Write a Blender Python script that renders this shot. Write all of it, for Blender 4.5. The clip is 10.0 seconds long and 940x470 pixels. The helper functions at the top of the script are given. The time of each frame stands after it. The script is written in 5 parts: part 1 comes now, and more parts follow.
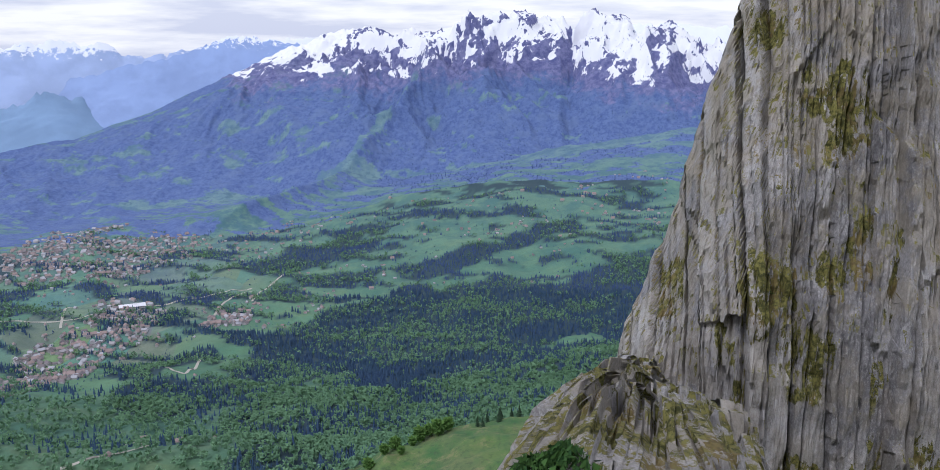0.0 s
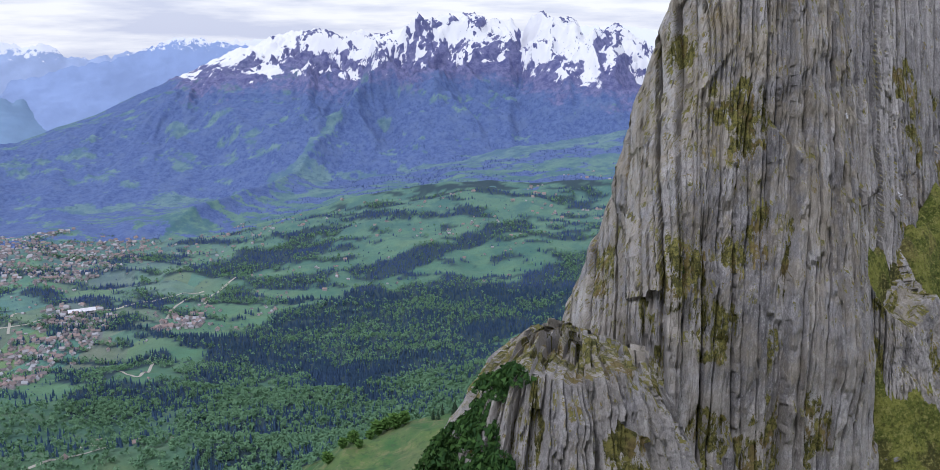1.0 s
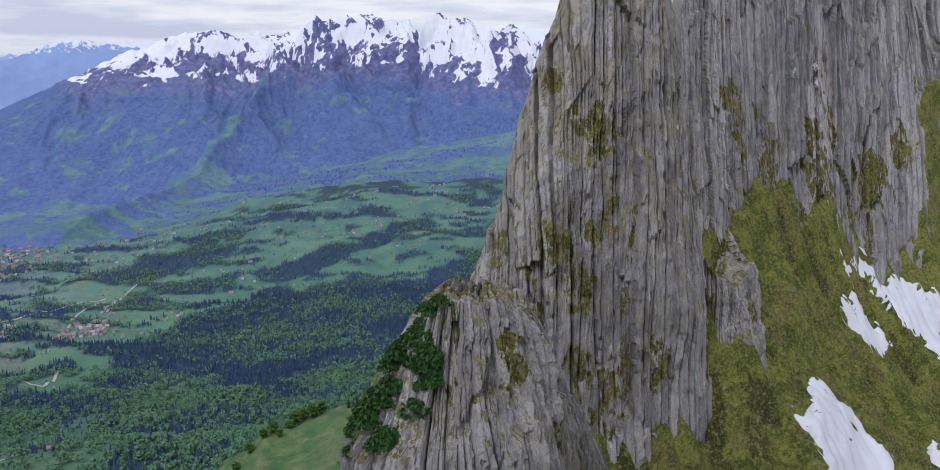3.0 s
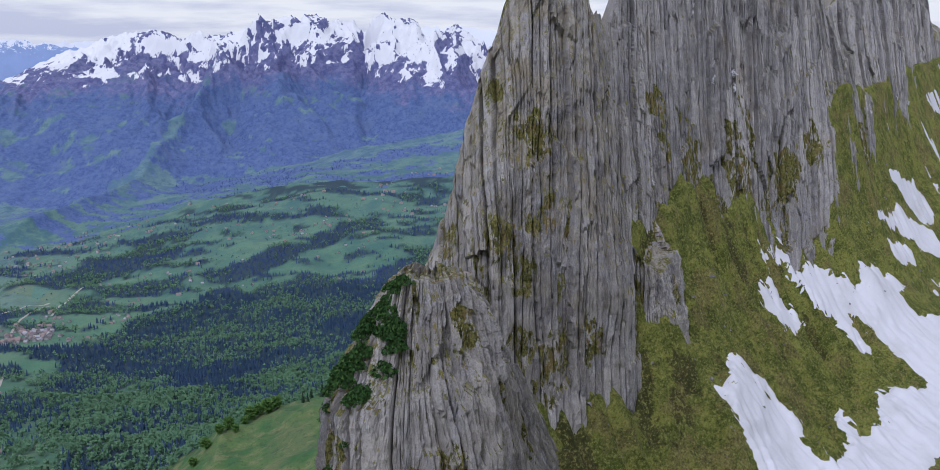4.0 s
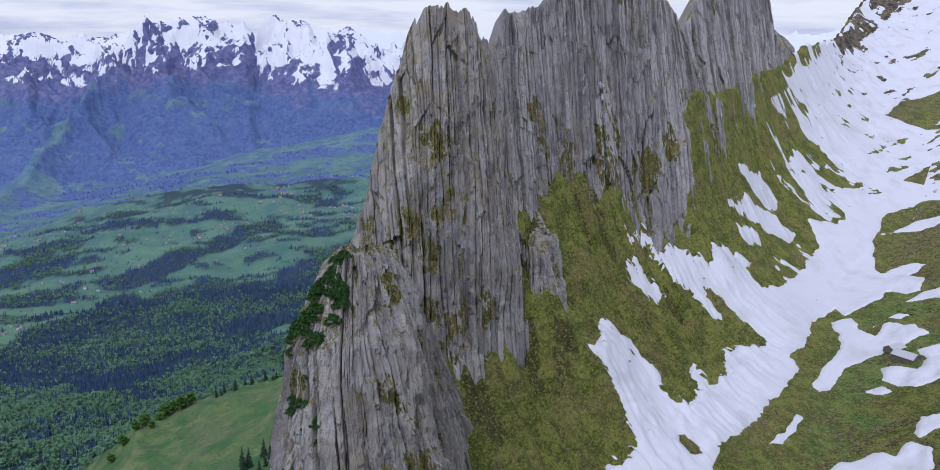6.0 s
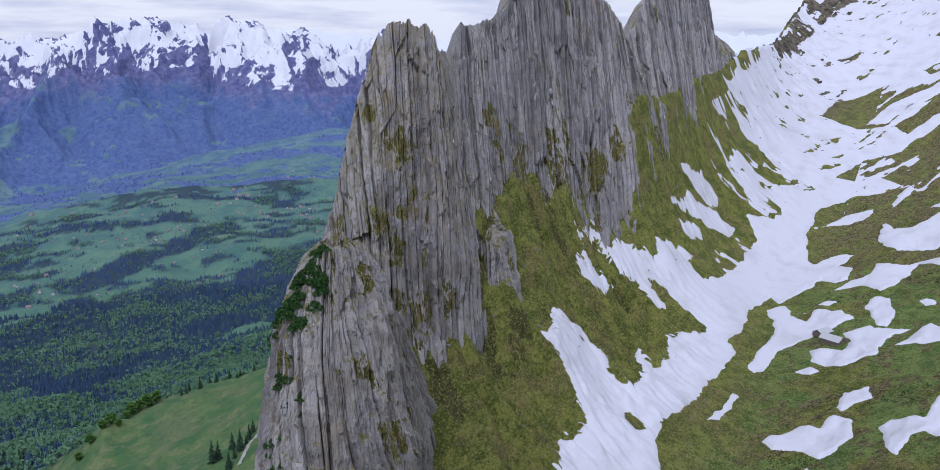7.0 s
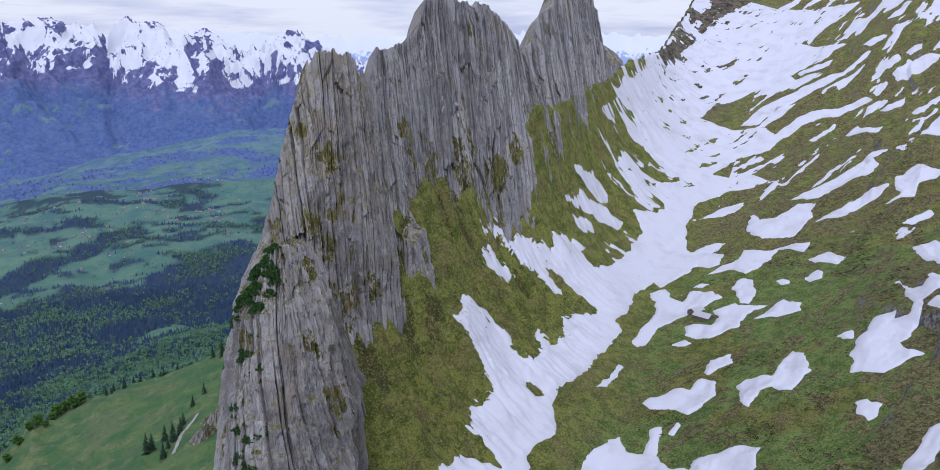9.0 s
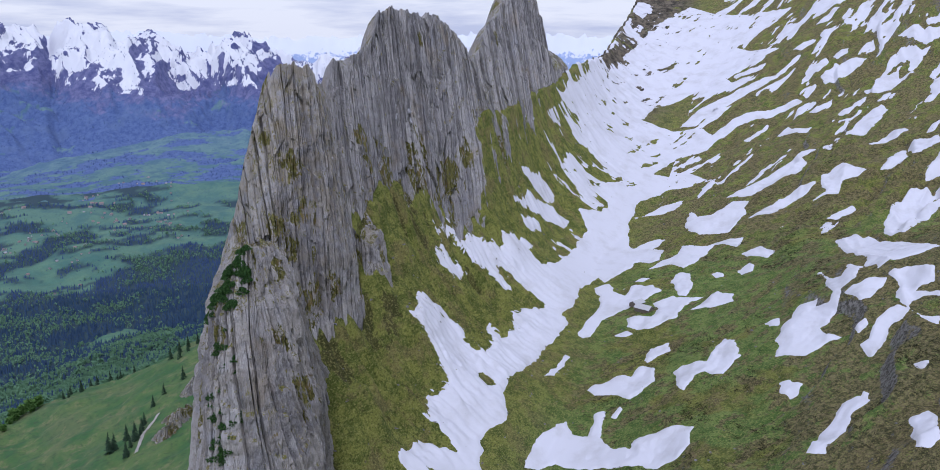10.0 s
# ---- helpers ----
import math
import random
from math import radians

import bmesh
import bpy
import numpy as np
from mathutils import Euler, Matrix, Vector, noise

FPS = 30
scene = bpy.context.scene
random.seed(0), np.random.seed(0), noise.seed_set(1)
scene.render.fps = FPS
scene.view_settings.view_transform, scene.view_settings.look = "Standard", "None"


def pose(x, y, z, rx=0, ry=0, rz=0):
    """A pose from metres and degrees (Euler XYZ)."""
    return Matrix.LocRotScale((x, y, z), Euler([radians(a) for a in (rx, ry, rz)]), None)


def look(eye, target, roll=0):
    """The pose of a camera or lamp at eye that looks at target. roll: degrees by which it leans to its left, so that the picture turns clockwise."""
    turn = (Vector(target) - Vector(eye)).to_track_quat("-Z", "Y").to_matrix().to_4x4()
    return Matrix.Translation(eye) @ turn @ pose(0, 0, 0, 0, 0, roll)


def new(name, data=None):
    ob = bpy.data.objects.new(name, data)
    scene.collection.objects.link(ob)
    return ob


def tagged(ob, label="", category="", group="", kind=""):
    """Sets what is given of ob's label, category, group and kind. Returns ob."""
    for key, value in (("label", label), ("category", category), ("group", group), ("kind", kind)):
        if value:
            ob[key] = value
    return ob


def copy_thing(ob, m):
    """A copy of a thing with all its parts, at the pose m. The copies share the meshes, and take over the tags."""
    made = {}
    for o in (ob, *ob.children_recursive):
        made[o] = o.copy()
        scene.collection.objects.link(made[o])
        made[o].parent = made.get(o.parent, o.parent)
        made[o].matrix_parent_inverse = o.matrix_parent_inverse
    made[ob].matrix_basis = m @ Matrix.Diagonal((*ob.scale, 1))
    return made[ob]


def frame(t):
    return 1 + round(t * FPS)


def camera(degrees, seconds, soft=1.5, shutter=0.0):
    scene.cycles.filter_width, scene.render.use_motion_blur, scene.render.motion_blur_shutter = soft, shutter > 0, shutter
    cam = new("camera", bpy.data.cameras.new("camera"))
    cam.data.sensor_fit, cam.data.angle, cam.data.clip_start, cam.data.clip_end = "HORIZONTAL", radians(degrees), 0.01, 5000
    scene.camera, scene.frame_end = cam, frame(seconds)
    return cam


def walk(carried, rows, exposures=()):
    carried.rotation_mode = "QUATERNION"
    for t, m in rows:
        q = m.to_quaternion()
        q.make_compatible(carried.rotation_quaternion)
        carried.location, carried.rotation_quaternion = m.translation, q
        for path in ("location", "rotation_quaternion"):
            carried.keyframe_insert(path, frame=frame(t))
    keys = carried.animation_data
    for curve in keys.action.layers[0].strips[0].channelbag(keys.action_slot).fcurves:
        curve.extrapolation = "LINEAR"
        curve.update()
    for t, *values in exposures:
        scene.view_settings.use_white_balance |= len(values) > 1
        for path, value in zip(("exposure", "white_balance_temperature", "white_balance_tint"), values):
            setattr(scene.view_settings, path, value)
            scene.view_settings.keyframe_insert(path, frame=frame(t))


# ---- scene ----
# A rock ridge above a valley, seen from a drone that backs away and climbs.
cam = camera(57.0, 10.0, soft=0.5)
ROWS = [
    (0.0, 0.00, 0.00, 0.00, -12.97, 0.03, 0.00),
    (0.5, -1.00, -13.14, 2.13, -12.93, 0.02, -1.67),
    (1.0, -2.34, -26.14, 4.07, -12.90, -0.08, -3.28),
    (1.5, -4.16, -39.16, 6.26, -12.88, -0.10, -4.86),
    (2.0, -6.55, -52.51, 8.57, -12.90, -0.02, -6.48),
    (2.5, -9.13, -66.32, 10.94, -12.91, 0.03, -8.18),
    (4.0, -18.98, -108.70, 18.23, -13.01, 0.03, -13.49),
    (4.5, -23.39, -122.84, 20.50, -13.03, 0.02, -15.33),
    (5.0, -28.48, -137.75, 23.03, -13.06, 0.03, -17.12),
    (5.5, -34.19, -151.69, 25.18, -13.03, 0.03, -18.88),
    (7.0, -53.77, -194.77, 33.51, -13.04, 0.03, -23.45),
    (7.5, -61.06, -209.41, 36.87, -13.08, -0.01, -24.95),
    (8.0, -68.78, -224.45, 40.51, -13.10, 0.02, -26.49),
    (8.5, -76.62, -237.91, 44.09, -13.13, -0.02, -28.08),
    (9.0, -84.63, -250.78, 47.73, -13.16, -0.05, -29.62),
    (9.5, -93.03, -263.62, 51.35, -13.17, -0.03, -31.24),
    (10.0, -101.91, -276.73, 55.08, -13.18, -0.03, -32.98),
]
walk(cam, [(t, pose(x, y, z, 90 + tilt, roll, yaw)) for t, x, y, z, tilt, roll, yaw in ROWS], exposures=[(0.0, 0.26, 5700, 15), (2.5, 0.09, 5690, 15), (4.0, -0.03, 5540, 17), (10.0, -0.04, 5340, 20)])

# ---- sky and sun: bright overcast ----
SUN_HIGH, SUN_TURN = 52.0, 215.0


def build_sky():
    world = bpy.data.worlds.new("overcast_sky")
    scene.world = world
    world.use_nodes = True
    nt = world.node_tree
    nt.nodes.clear()
    out = nt.nodes.new("ShaderNodeOutputWorld")
    bg = nt.nodes.new("ShaderNodeBackground")
    sky = nt.nodes.new("ShaderNodeTexSky")
    sky.sky_type = "NISHITA"
    sky.sun_disc = False
    sky.sun_elevation, sky.sun_rotation = radians(SUN_HIGH), radians(SUN_TURN)
    co = nt.nodes.new("ShaderNodeTexCoord")
    mp = nt.nodes.new("ShaderNodeMapping")
    mp.inputs["Scale"].default_value = (1.0, 1.0, 8.0)
    nz = nt.nodes.new("ShaderNodeTexNoise")
    nz.inputs["Scale"].default_value = 4.5
    nz.inputs["Detail"].default_value = 8
    nz.inputs["Roughness"].default_value = 0.55
    ramp = nt.nodes.new("ShaderNodeValToRGB")
    ramp.color_ramp.elements[0].position = 0.4
    ramp.color_ramp.elements[0].color = (6.0, 6.1, 6.7, 1)
    ramp.color_ramp.elements[1].position = 0.56
    ramp.color_ramp.elements[1].color = (9.2, 8.9, 8.2, 1)
    mix = nt.nodes.new("ShaderNodeMix")
    mix.data_type = "RGBA"
    mix.inputs["Factor"].default_value = 0.88
    nt.links.new(co.outputs["Generated"], mp.inputs["Vector"])
    nt.links.new(mp.outputs["Vector"], nz.inputs["Vector"])
    nt.links.new(nz.outputs["Fac"], ramp.inputs["Fac"])
    nt.links.new(sky.outputs["Color"], mix.inputs["A"])
    nt.links.new(ramp.outputs["Color"], mix.inputs["B"])
    nt.links.new(mix.outputs["Result"], bg.inputs["Color"])
    bg.inputs["Strength"].default_value = 0.1
    nt.links.new(bg.outputs["Background"], out.inputs["Surface"])
    lamp = bpy.data.lights.new("sun", "SUN")
    lamp.energy, lamp.angle, lamp.color = 1.6, radians(12), (1.0, 0.96, 0.9)
    ob = new("sun", lamp)
    a = radians(SUN_TURN)
    high = radians(SUN_HIGH)
    way = Vector((math.sin(a) * math.cos(high), math.cos(a) * math.cos(high), math.sin(high)))
    ob.matrix_world = look(way * 1500, (0, 0, 0))


build_sky()


# ---- noise on arrays ----
def lattice(ix, iy, iz, seed):
    n = (ix * 374761393 + iy * 668265263 + iz * 2147483647 + seed * 1274126177) & 0xFFFFFFFF
    n = ((n ^ (n >> 13)) * 1274126177) & 0xFFFFFFFF
    return ((n ^ (n >> 16)) & 0xFFFF) / 32767.5 - 1.0


def soft(x, y, z=0.0, seed=0):
    """Value noise, -1 to 1, of arrays."""
    x, y, z = np.broadcast_arrays(np.asarray(x, float), np.asarray(y, float), np.asarray(z, float))
    fx, fy, fz = np.floor(x), np.floor(y), np.floor(z)
    ix, iy, iz = fx.astype(np.int64), fy.astype(np.int64), fz.astype(np.int64)
    u, v, w = x - fx, y - fy, z - fz
    u, v, w = (k * k * k * (k * (k * 6 - 15) + 10) for k in (u, v, w))
    total = 0
    for a in (0, 1):
        for b in (0, 1):
            for c in (0, 1):
                total = total + lattice(ix + a, iy + b, iz + c, seed) * (u if a else 1 - u) * (v if b else 1 - v) * (w if c else 1 - w)
    return total


def fractal(x, y, z=0.0, octaves=4, rough=0.5, seed=0):
    total, gain, size = 0, 1.0, 1.0
    for k in range(octaves):
        total = total + gain * soft(x * size, y * size, np.asarray(z) * size, seed + k)
        gain, size = gain * rough, size * 2.03
    return total


def ridged(x, y, z=0.0, octaves=4, rough=0.5, seed=0):
    total, gain, size = 0, 1.0, 1.0
    for k in range(octaves):
        total = total + gain * (1 - 2 * np.abs(soft(x * size, y * size, np.asarray(z) * size, seed + k)))
        gain, size = gain * rough, size * 2.03
    return total


def ease(a, b, x):
    k = np.clip((np.asarray(x, float) - a) / (b - a), 0, 1)
    return k * k * (3 - 2 * k)


# ---- meshes ----
def grid_mesh(name, px, py, pz, smooth=True):
    """A mesh from three (rows, columns) arrays."""
    rows, cols = px.shape
    verts = np.stack([px, py, pz], -1).reshape(-1, 3)
    k = np.arange(rows * cols).reshape(rows, cols)
    quads = np.stack([k[:-1, :-1], k[:-1, 1:], k[1:, 1:], k[1:, :-1]], -1).reshape(-1, 4)
    return array_mesh(name, verts, quads, smooth)


def array_mesh(name, verts, faces, smooth=False):
    """A mesh from vertex and equal-sided face arrays."""
    me = bpy.data.meshes.new(name)
    side = faces.shape[1]
    me.vertices.add(len(verts))
    me.vertices.foreach_set("co", np.ascontiguousarray(verts, np.float32).ravel())
    me.loops.add(faces.size)
    me.loops.foreach_set("vertex_index", np.ascontiguousarray(faces, np.int32).ravel())
    me.polygons.add(len(faces))
    me.polygons.foreach_set("loop_start", np.arange(0, faces.size, side, dtype=np.int32))
    me.polygons.foreach_set("use_smooth", np.full(len(faces), smooth))
    me.update(calc_edges=True)
    return me


def attribute(me, name, values):
    me.attributes.new(name, "FLOAT", "POINT").data.foreach_set("value", np.ascontiguousarray(values, np.float32).ravel())


# ---- materials ----
class Nodes:
    """A short way to write node materials."""

    def __init__(self, name):
        self.mat = bpy.data.materials.new(name)
        self.mat.use_nodes = True
        self.nt = self.mat.node_tree
        self.bsdf = self.nt.nodes["Principled BSDF"]
        self.bsdf.inputs["Specular IOR Level"].default_value = 0.25
        self.place = self.nt.nodes.new("ShaderNodeNewGeometry").outputs["Position"]

    def put(self, socket, value):
        if isinstance(value, bpy.types.NodeSocket):
            self.nt.links.new(value, socket)
        else:
            socket.default_value = value if not isinstance(value, tuple) or len(value) != 3 or socket.type != "RGBA" else (*value, 1)

    def scaled(self, scale, at=None):
        n = self.nt.nodes.new("ShaderNodeMapping")
        self.put(n.inputs["Vector"], at or self.place)
        n.inputs["Scale"].default_value = scale
        return n.outputs["Vector"]

    def noise(self, scale, detail=5, rough=0.6, at=None, distortion=0.0):
        n = self.nt.nodes.new("ShaderNodeTexNoise")
        self.put(n.inputs["Vector"], at or self.place)
        n.inputs["Scale"].default_value, n.inputs["Detail"].default_value = scale, detail
        n.inputs["Roughness"].default_value, n.inputs["Distortion"].default_value = rough, distortion
        return n.outputs["Fac"]

    def cells(self, scale, at=None, what="Distance", feature="F1"):
        n = self.nt.nodes.new("ShaderNodeTexVoronoi")
        n.feature = feature
        self.put(n.inputs["Vector"], at or self.place)
        n.inputs["Scale"].default_value = scale
        return n.outputs[what]

    def math(self, op, a, b=0.0, clamp=False):
        n = self.nt.nodes.new("ShaderNodeMath")
        n.operation, n.use_clamp = op, clamp
        self.put(n.inputs[0], a)
        self.put(n.inputs[1], b)
        return n.outputs[0]

    def step(self, a, b, x):
        n = self.nt.nodes.new("ShaderNodeMapRange")
        n.interpolation_type = "SMOOTHSTEP"
        self.put(n.inputs["Value"], x)
        n.inputs["From Min"].default_value, n.inputs["From Max"].default_value = a, b
        return n.outputs["Result"]

    def mix(self, f, a, b, how="MIX"):
        n = self.nt.nodes.new("ShaderNodeMix")
        n.data_type, n.blend_type = "RGBA", how
        self.put(n.inputs["Factor"], f)
        self.put(n.inputs["A"], a)
        self.put(n.inputs["B"], b)
        return n.outputs["Result"]

    def value(self, name):
        n = self.nt.nodes.new("ShaderNodeAttribute")
        n.attribute_name = name
        return n.outputs["Fac"]

    def facing_up(self):
        g = self.nt.nodes.new("ShaderNodeNewGeometry")
        n = self.nt.nodes.new("ShaderNodeSeparateXYZ")
        self.put(n.inputs[0], g.outputs["Normal"])
        return n.outputs["Z"]

    def random(self, island=False):
        if island:
            return self.nt.nodes.new("ShaderNodeNewGeometry").outputs["Random Per Island"]
        return self.nt.nodes.new("ShaderNodeObjectInfo").outputs["Random"]

    def done(self, colour, rough=0.85, bump=None, strength=0.5, distance=0.3):
        self.put(self.bsdf.inputs["Base Color"], colour)
        self.put(self.bsdf.inputs["Roughness"], rough)
        if bump is not None:
            n = self.nt.nodes.new("ShaderNodeBump")
            n.inputs["Strength"].default_value, n.inputs["Distance"].default_value = strength, distance
            self.put(n.inputs["Height"], bump)
            self.nt.links.new(n.outputs["Normal"], self.bsdf.inputs["Normal"])
        return self.mat


def make_rock():
    m = Nodes("limestone")
    streaks = m.noise(0.42, 10, 0.72, m.scaled((1.0, 1.0, 0.1)), 0.15)
    lines = m.noise(1.6, 8, 0.72, m.scaled((1.0, 1.0, 0.05)), 0.1)
    fine = m.noise(2.6, 9, 0.8, m.scaled((1.0, 1.0, 0.6)))
    grit = m.noise(6.0, 5, 0.8)
    blotch = m.noise(0.16, 9, 0.7, m.scaled((1.0, 1.0, 0.6)), 0.8)
    patches = m.noise(0.035, 5, 0.6)
    colour = m.mix(m.step(0.15, 0.85, m.value("tone")), (0.15, 0.145, 0.152), (0.45, 0.43, 0.42))
    colour = m.mix(m.math("MULTIPLY", m.step(0.4, 0.6, streaks), 0.4), colour, (0.36, 0.345, 0.345))
    colour = m.mix(m.math("MULTIPLY", m.step(0.53, 0.6, blotch), 0.4), colour, (0.5, 0.485, 0.48))
    colour = m.mix(m.math("MULTIPLY", m.step(0.46, 0.4, blotch), 0.4), colour, (0.13, 0.122, 0.12))
    colour = m.mix(m.math("MULTIPLY", m.step(0.52, 0.57, fine), 0.35), colour, (0.54, 0.525, 0.515))
    colour = m.mix(m.math("MULTIPLY", m.step(0.47, 0.42, fine), 0.4), colour, (0.09, 0.086, 0.087))
    colour = m.mix(m.math("MULTIPLY", m.step(0.54, 0.6, grit), 0.3), colour, (0.08, 0.076, 0.074))
    colour = m.mix(m.math("MULTIPLY", m.step(0.53, 0.6, lines), 0.35), colour, (0.17, 0.165, 0.165))
    colour = m.mix(m.math("MULTIPLY", m.step(0.56, 0.7, patches), 0.3), colour, (0.38, 0.3, 0.19))
    colour = m.mix(m.math("MULTIPLY", m.step(0.55, 0.7, m.noise(0.06, 5, 0.6, m.scaled((1, 1, 0.5)))), 0.4), colour, (0.27, 0.275, 0.32))
    lichen = m.math("MULTIPLY", m.value("weathered"), m.step(0.42, 0.56, m.noise(0.11, 8, 0.72)))
    colour = m.mix(m.math("MULTIPLY", lichen, 0.6), colour, (0.3, 0.255, 0.175))
    up = m.facing_up()
    tufts = m.noise(0.3, 9, 0.8)
    moss = m.math("MULTIPLY", m.step(0.38, 0.55, up), m.step(0.48, 0.52, tufts))
    moss = m.math("MAXIMUM", moss, m.step(0.3, 0.36, m.math("MULTIPLY", m.value("grassy"), m.step(0.4, 0.56, m.noise(0.45, 9, 0.76, m.scaled((1.0, 1.0, 0.4)))))))
    grass = m.mix(m.step(0.42, 0.58, m.noise(1.2, 8, 0.76)), (0.05, 0.052, 0.014), (0.19, 0.175, 0.05))
    grass = m.mix(m.math("MULTIPLY", m.step(0.53, 0.6, m.noise(0.13, 7, 0.7)), 0.6), grass, (0.18, 0.125, 0.055))
    colour = m.mix(moss, colour, grass)
    bump = m.math("ADD", m.math("MULTIPLY", streaks, 1.2), m.math("ADD", m.math("MULTIPLY", fine, 0.7), m.math("MULTIPLY", lines, 0.5)))
    return m.done(colour, 0.9, bump, 1.0, 0.45)


def make_turf():
    m = Nodes("alpine_turf")
    broad = m.noise(0.02, 5, 0.6)
    mid = m.noise(0.11, 9, 0.74)
    fine = m.noise(0.55, 8, 0.8)
    speck = m.noise(0.3, 9, 0.78)
    tussock = m.noise(1.1, 5, 0.75)
    lush, heathy = m.value("lush"), m.value("heath")
    colour = m.mix(m.step(0.42, 0.58, mid), (0.1, 0.128, 0.022), (0.235, 0.25, 0.052))
    colour = m.mix(m.math("MULTIPLY", m.step(0.5, 0.6, m.noise(0.05, 8, 0.7)), 0.55), colour, (0.22, 0.17, 0.075))
    green = m.mix(m.step(0.4, 0.6, mid), (0.085, 0.165, 0.03), (0.2, 0.28, 0.07))
    colour = m.mix(m.math("MULTIPLY", m.step(0.42, 0.5, m.math("ADD", broad, m.math("MULTIPLY", m.math("SUBTRACT", mid, 0.5), 0.25))), m.math("MULTIPLY", m.value("meadow"), 0.95)), colour, green)
    # runnels go dark brown: brown growth, with gully shade painted in
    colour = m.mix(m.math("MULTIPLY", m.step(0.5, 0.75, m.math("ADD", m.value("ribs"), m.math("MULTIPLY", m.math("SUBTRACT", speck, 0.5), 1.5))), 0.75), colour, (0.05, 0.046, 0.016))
    heath = m.step(0.52, 0.57, m.math("ADD", m.noise(0.055, 9, 0.75, m.scaled((1.0, 1.4, 1.0))), m.math("MULTIPLY", heathy, 0.14)))
    brown = m.mix(m.step(0.44, 0.56, speck), (0.07, 0.058, 0.028), (0.25, 0.195, 0.1))
    colour = m.mix(m.math("MULTIPLY", heath, m.math("MULTIPLY", lush, 0.85)), colour, brown)
    colour = m.mix(m.math("MULTIPLY", m.step(0.53, 0.58, fine), 0.42), colour, (0.036, 0.04, 0.011))
    colour = m.mix(m.math("MULTIPLY", m.step(0.47, 0.42, fine), 0.45), colour, (0.36, 0.345, 0.105))
    colour = m.mix(m.math("MULTIPLY", m.step(0.54, 0.6, tussock), 0.4), colour, (0.03, 0.032, 0.01))
    colour = m.mix(m.math("MULTIPLY", m.step(0.45, 0.39, tussock), 0.5), colour, (0.38, 0.355, 0.115))
    stone = m.mix(m.step(0.42, 0.58, m.noise(0.4, 9, 0.8)), (0.06, 0.058, 0.056), (0.3, 0.29, 0.275))
    crag = m.mix(m.step(0.4, 0.6, m.noise(0.09, 9, 0.76)), (0.045, 0.04, 0.03), (0.19, 0.16, 0.115))
    colour = m.mix(m.math("MULTIPLY", m.value("crag"), m.step(0.36, 0.44, m.noise(0.03, 8, 0.74))), colour, crag)
    bare = m.step(0.76, 0.68, m.math("ADD", m.facing_up(), m.math("MULTIPLY", m.math("SUBTRACT", speck, 0.5), 0.9)))
    colour = m.mix(m.math("MULTIPLY", bare, m.math("MULTIPLY", lush, 0.85)), colour, stone)
    return m.done(colour, 0.95, m.math("ADD", mid, m.math("ADD", fine, m.math("MULTIPLY", tussock, 0.3))), 1.0, 1.5)


def make_snow():
    m = Nodes("old_snow")
    soil = m.noise(0.05, 6, 0.6)
    colour = m.mix(m.step(0.45, 0.75, soil), (0.65, 0.65, 0.7), (0.55, 0.545, 0.57))
    return m.done(colour, 0.6, m.noise(0.5, 5), 0.25, 0.5)


def make_valley():
    m = Nodes("valley_meadow")
    broad = m.noise(0.004, 5, 0.6)
    fine = m.noise(0.05, 5, 0.65)
    # meadow greens lean blue to stand in for valley haze
    colour = m.mix(m.step(0.35, 0.65, broad), (0.05, 0.14, 0.09), (0.105, 0.22, 0.12))
    strips = m.noise(0.02, 7, 0.7, m.scaled((0.45, 1.0, 0.0)))
    colour = m.mix(m.math("MULTIPLY", m.step(0.52, 0.62, strips), 0.65), colour, (0.16, 0.24, 0.105))
    colour = m.mix(m.math("MULTIPLY", m.step(0.44, 0.36, strips), 0.6), colour, (0.04, 0.095, 0.075))
    plots = m.cells(0.0125, m.scaled((1.0, 0.45, 0.0)), "Color")
    colour = m.mix(m.math("MULTIPLY", m.value("fields"), 0.75), colour, m.mix(0.82, plots, (0.1, 0.18, 0.11)))
    colour = m.mix(0.3, colour, m.mix(m.step(0.4, 0.6, m.noise(0.011, 4)), (0.075, 0.165, 0.12), (0.14, 0.21, 0.14)))
    colour = m.mix(m.math("MULTIPLY", m.step(0.42, 0.7, fine), 0.3), colour, (0.06, 0.1, 0.045))
    alp = m.mix(m.step(0.35, 0.65, m.noise(0.03, 6, 0.65)), (0.045, 0.14, 0.018), (0.135, 0.205, 0.036))
    alp = m.mix(m.math("MULTIPLY", m.step(0.46, 0.64, m.noise(0.02, 9, 0.75, m.scaled((1.0, 0.4, 1.0)))), 0.4), alp, (0.24, 0.215, 0.085))
    alp = m.mix(m.math("MULTIPLY", m.step(0.53, 0.58, m.noise(0.16, 9, 0.78)), 0.55), alp, (0.05, 0.075, 0.02))
    alp = m.mix(m.math("MULTIPLY", m.step(0.54, 0.6, m.noise(0.06, 9, 0.78)), 0.5), alp, (0.27, 0.235, 0.1))
    # haze painted in: more blue-green mixed over the meadows with range
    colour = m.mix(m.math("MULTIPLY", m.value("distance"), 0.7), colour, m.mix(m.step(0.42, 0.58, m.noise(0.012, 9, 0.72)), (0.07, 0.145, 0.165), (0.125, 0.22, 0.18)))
    colour = m.mix(m.value("alp"), colour, alp)
    colour = m.mix(m.math("MULTIPLY", m.step(0.45, 0.65, m.noise(0.35, 7, 0.72)), 0.25), colour, (0.05, 0.085, 0.03))
    # wood floor, tinted blue for the same haze
    colour = m.mix(m.value("wood"), colour, (0.035, 0.062, 0.078))
    return m.done(colour, 0.95)


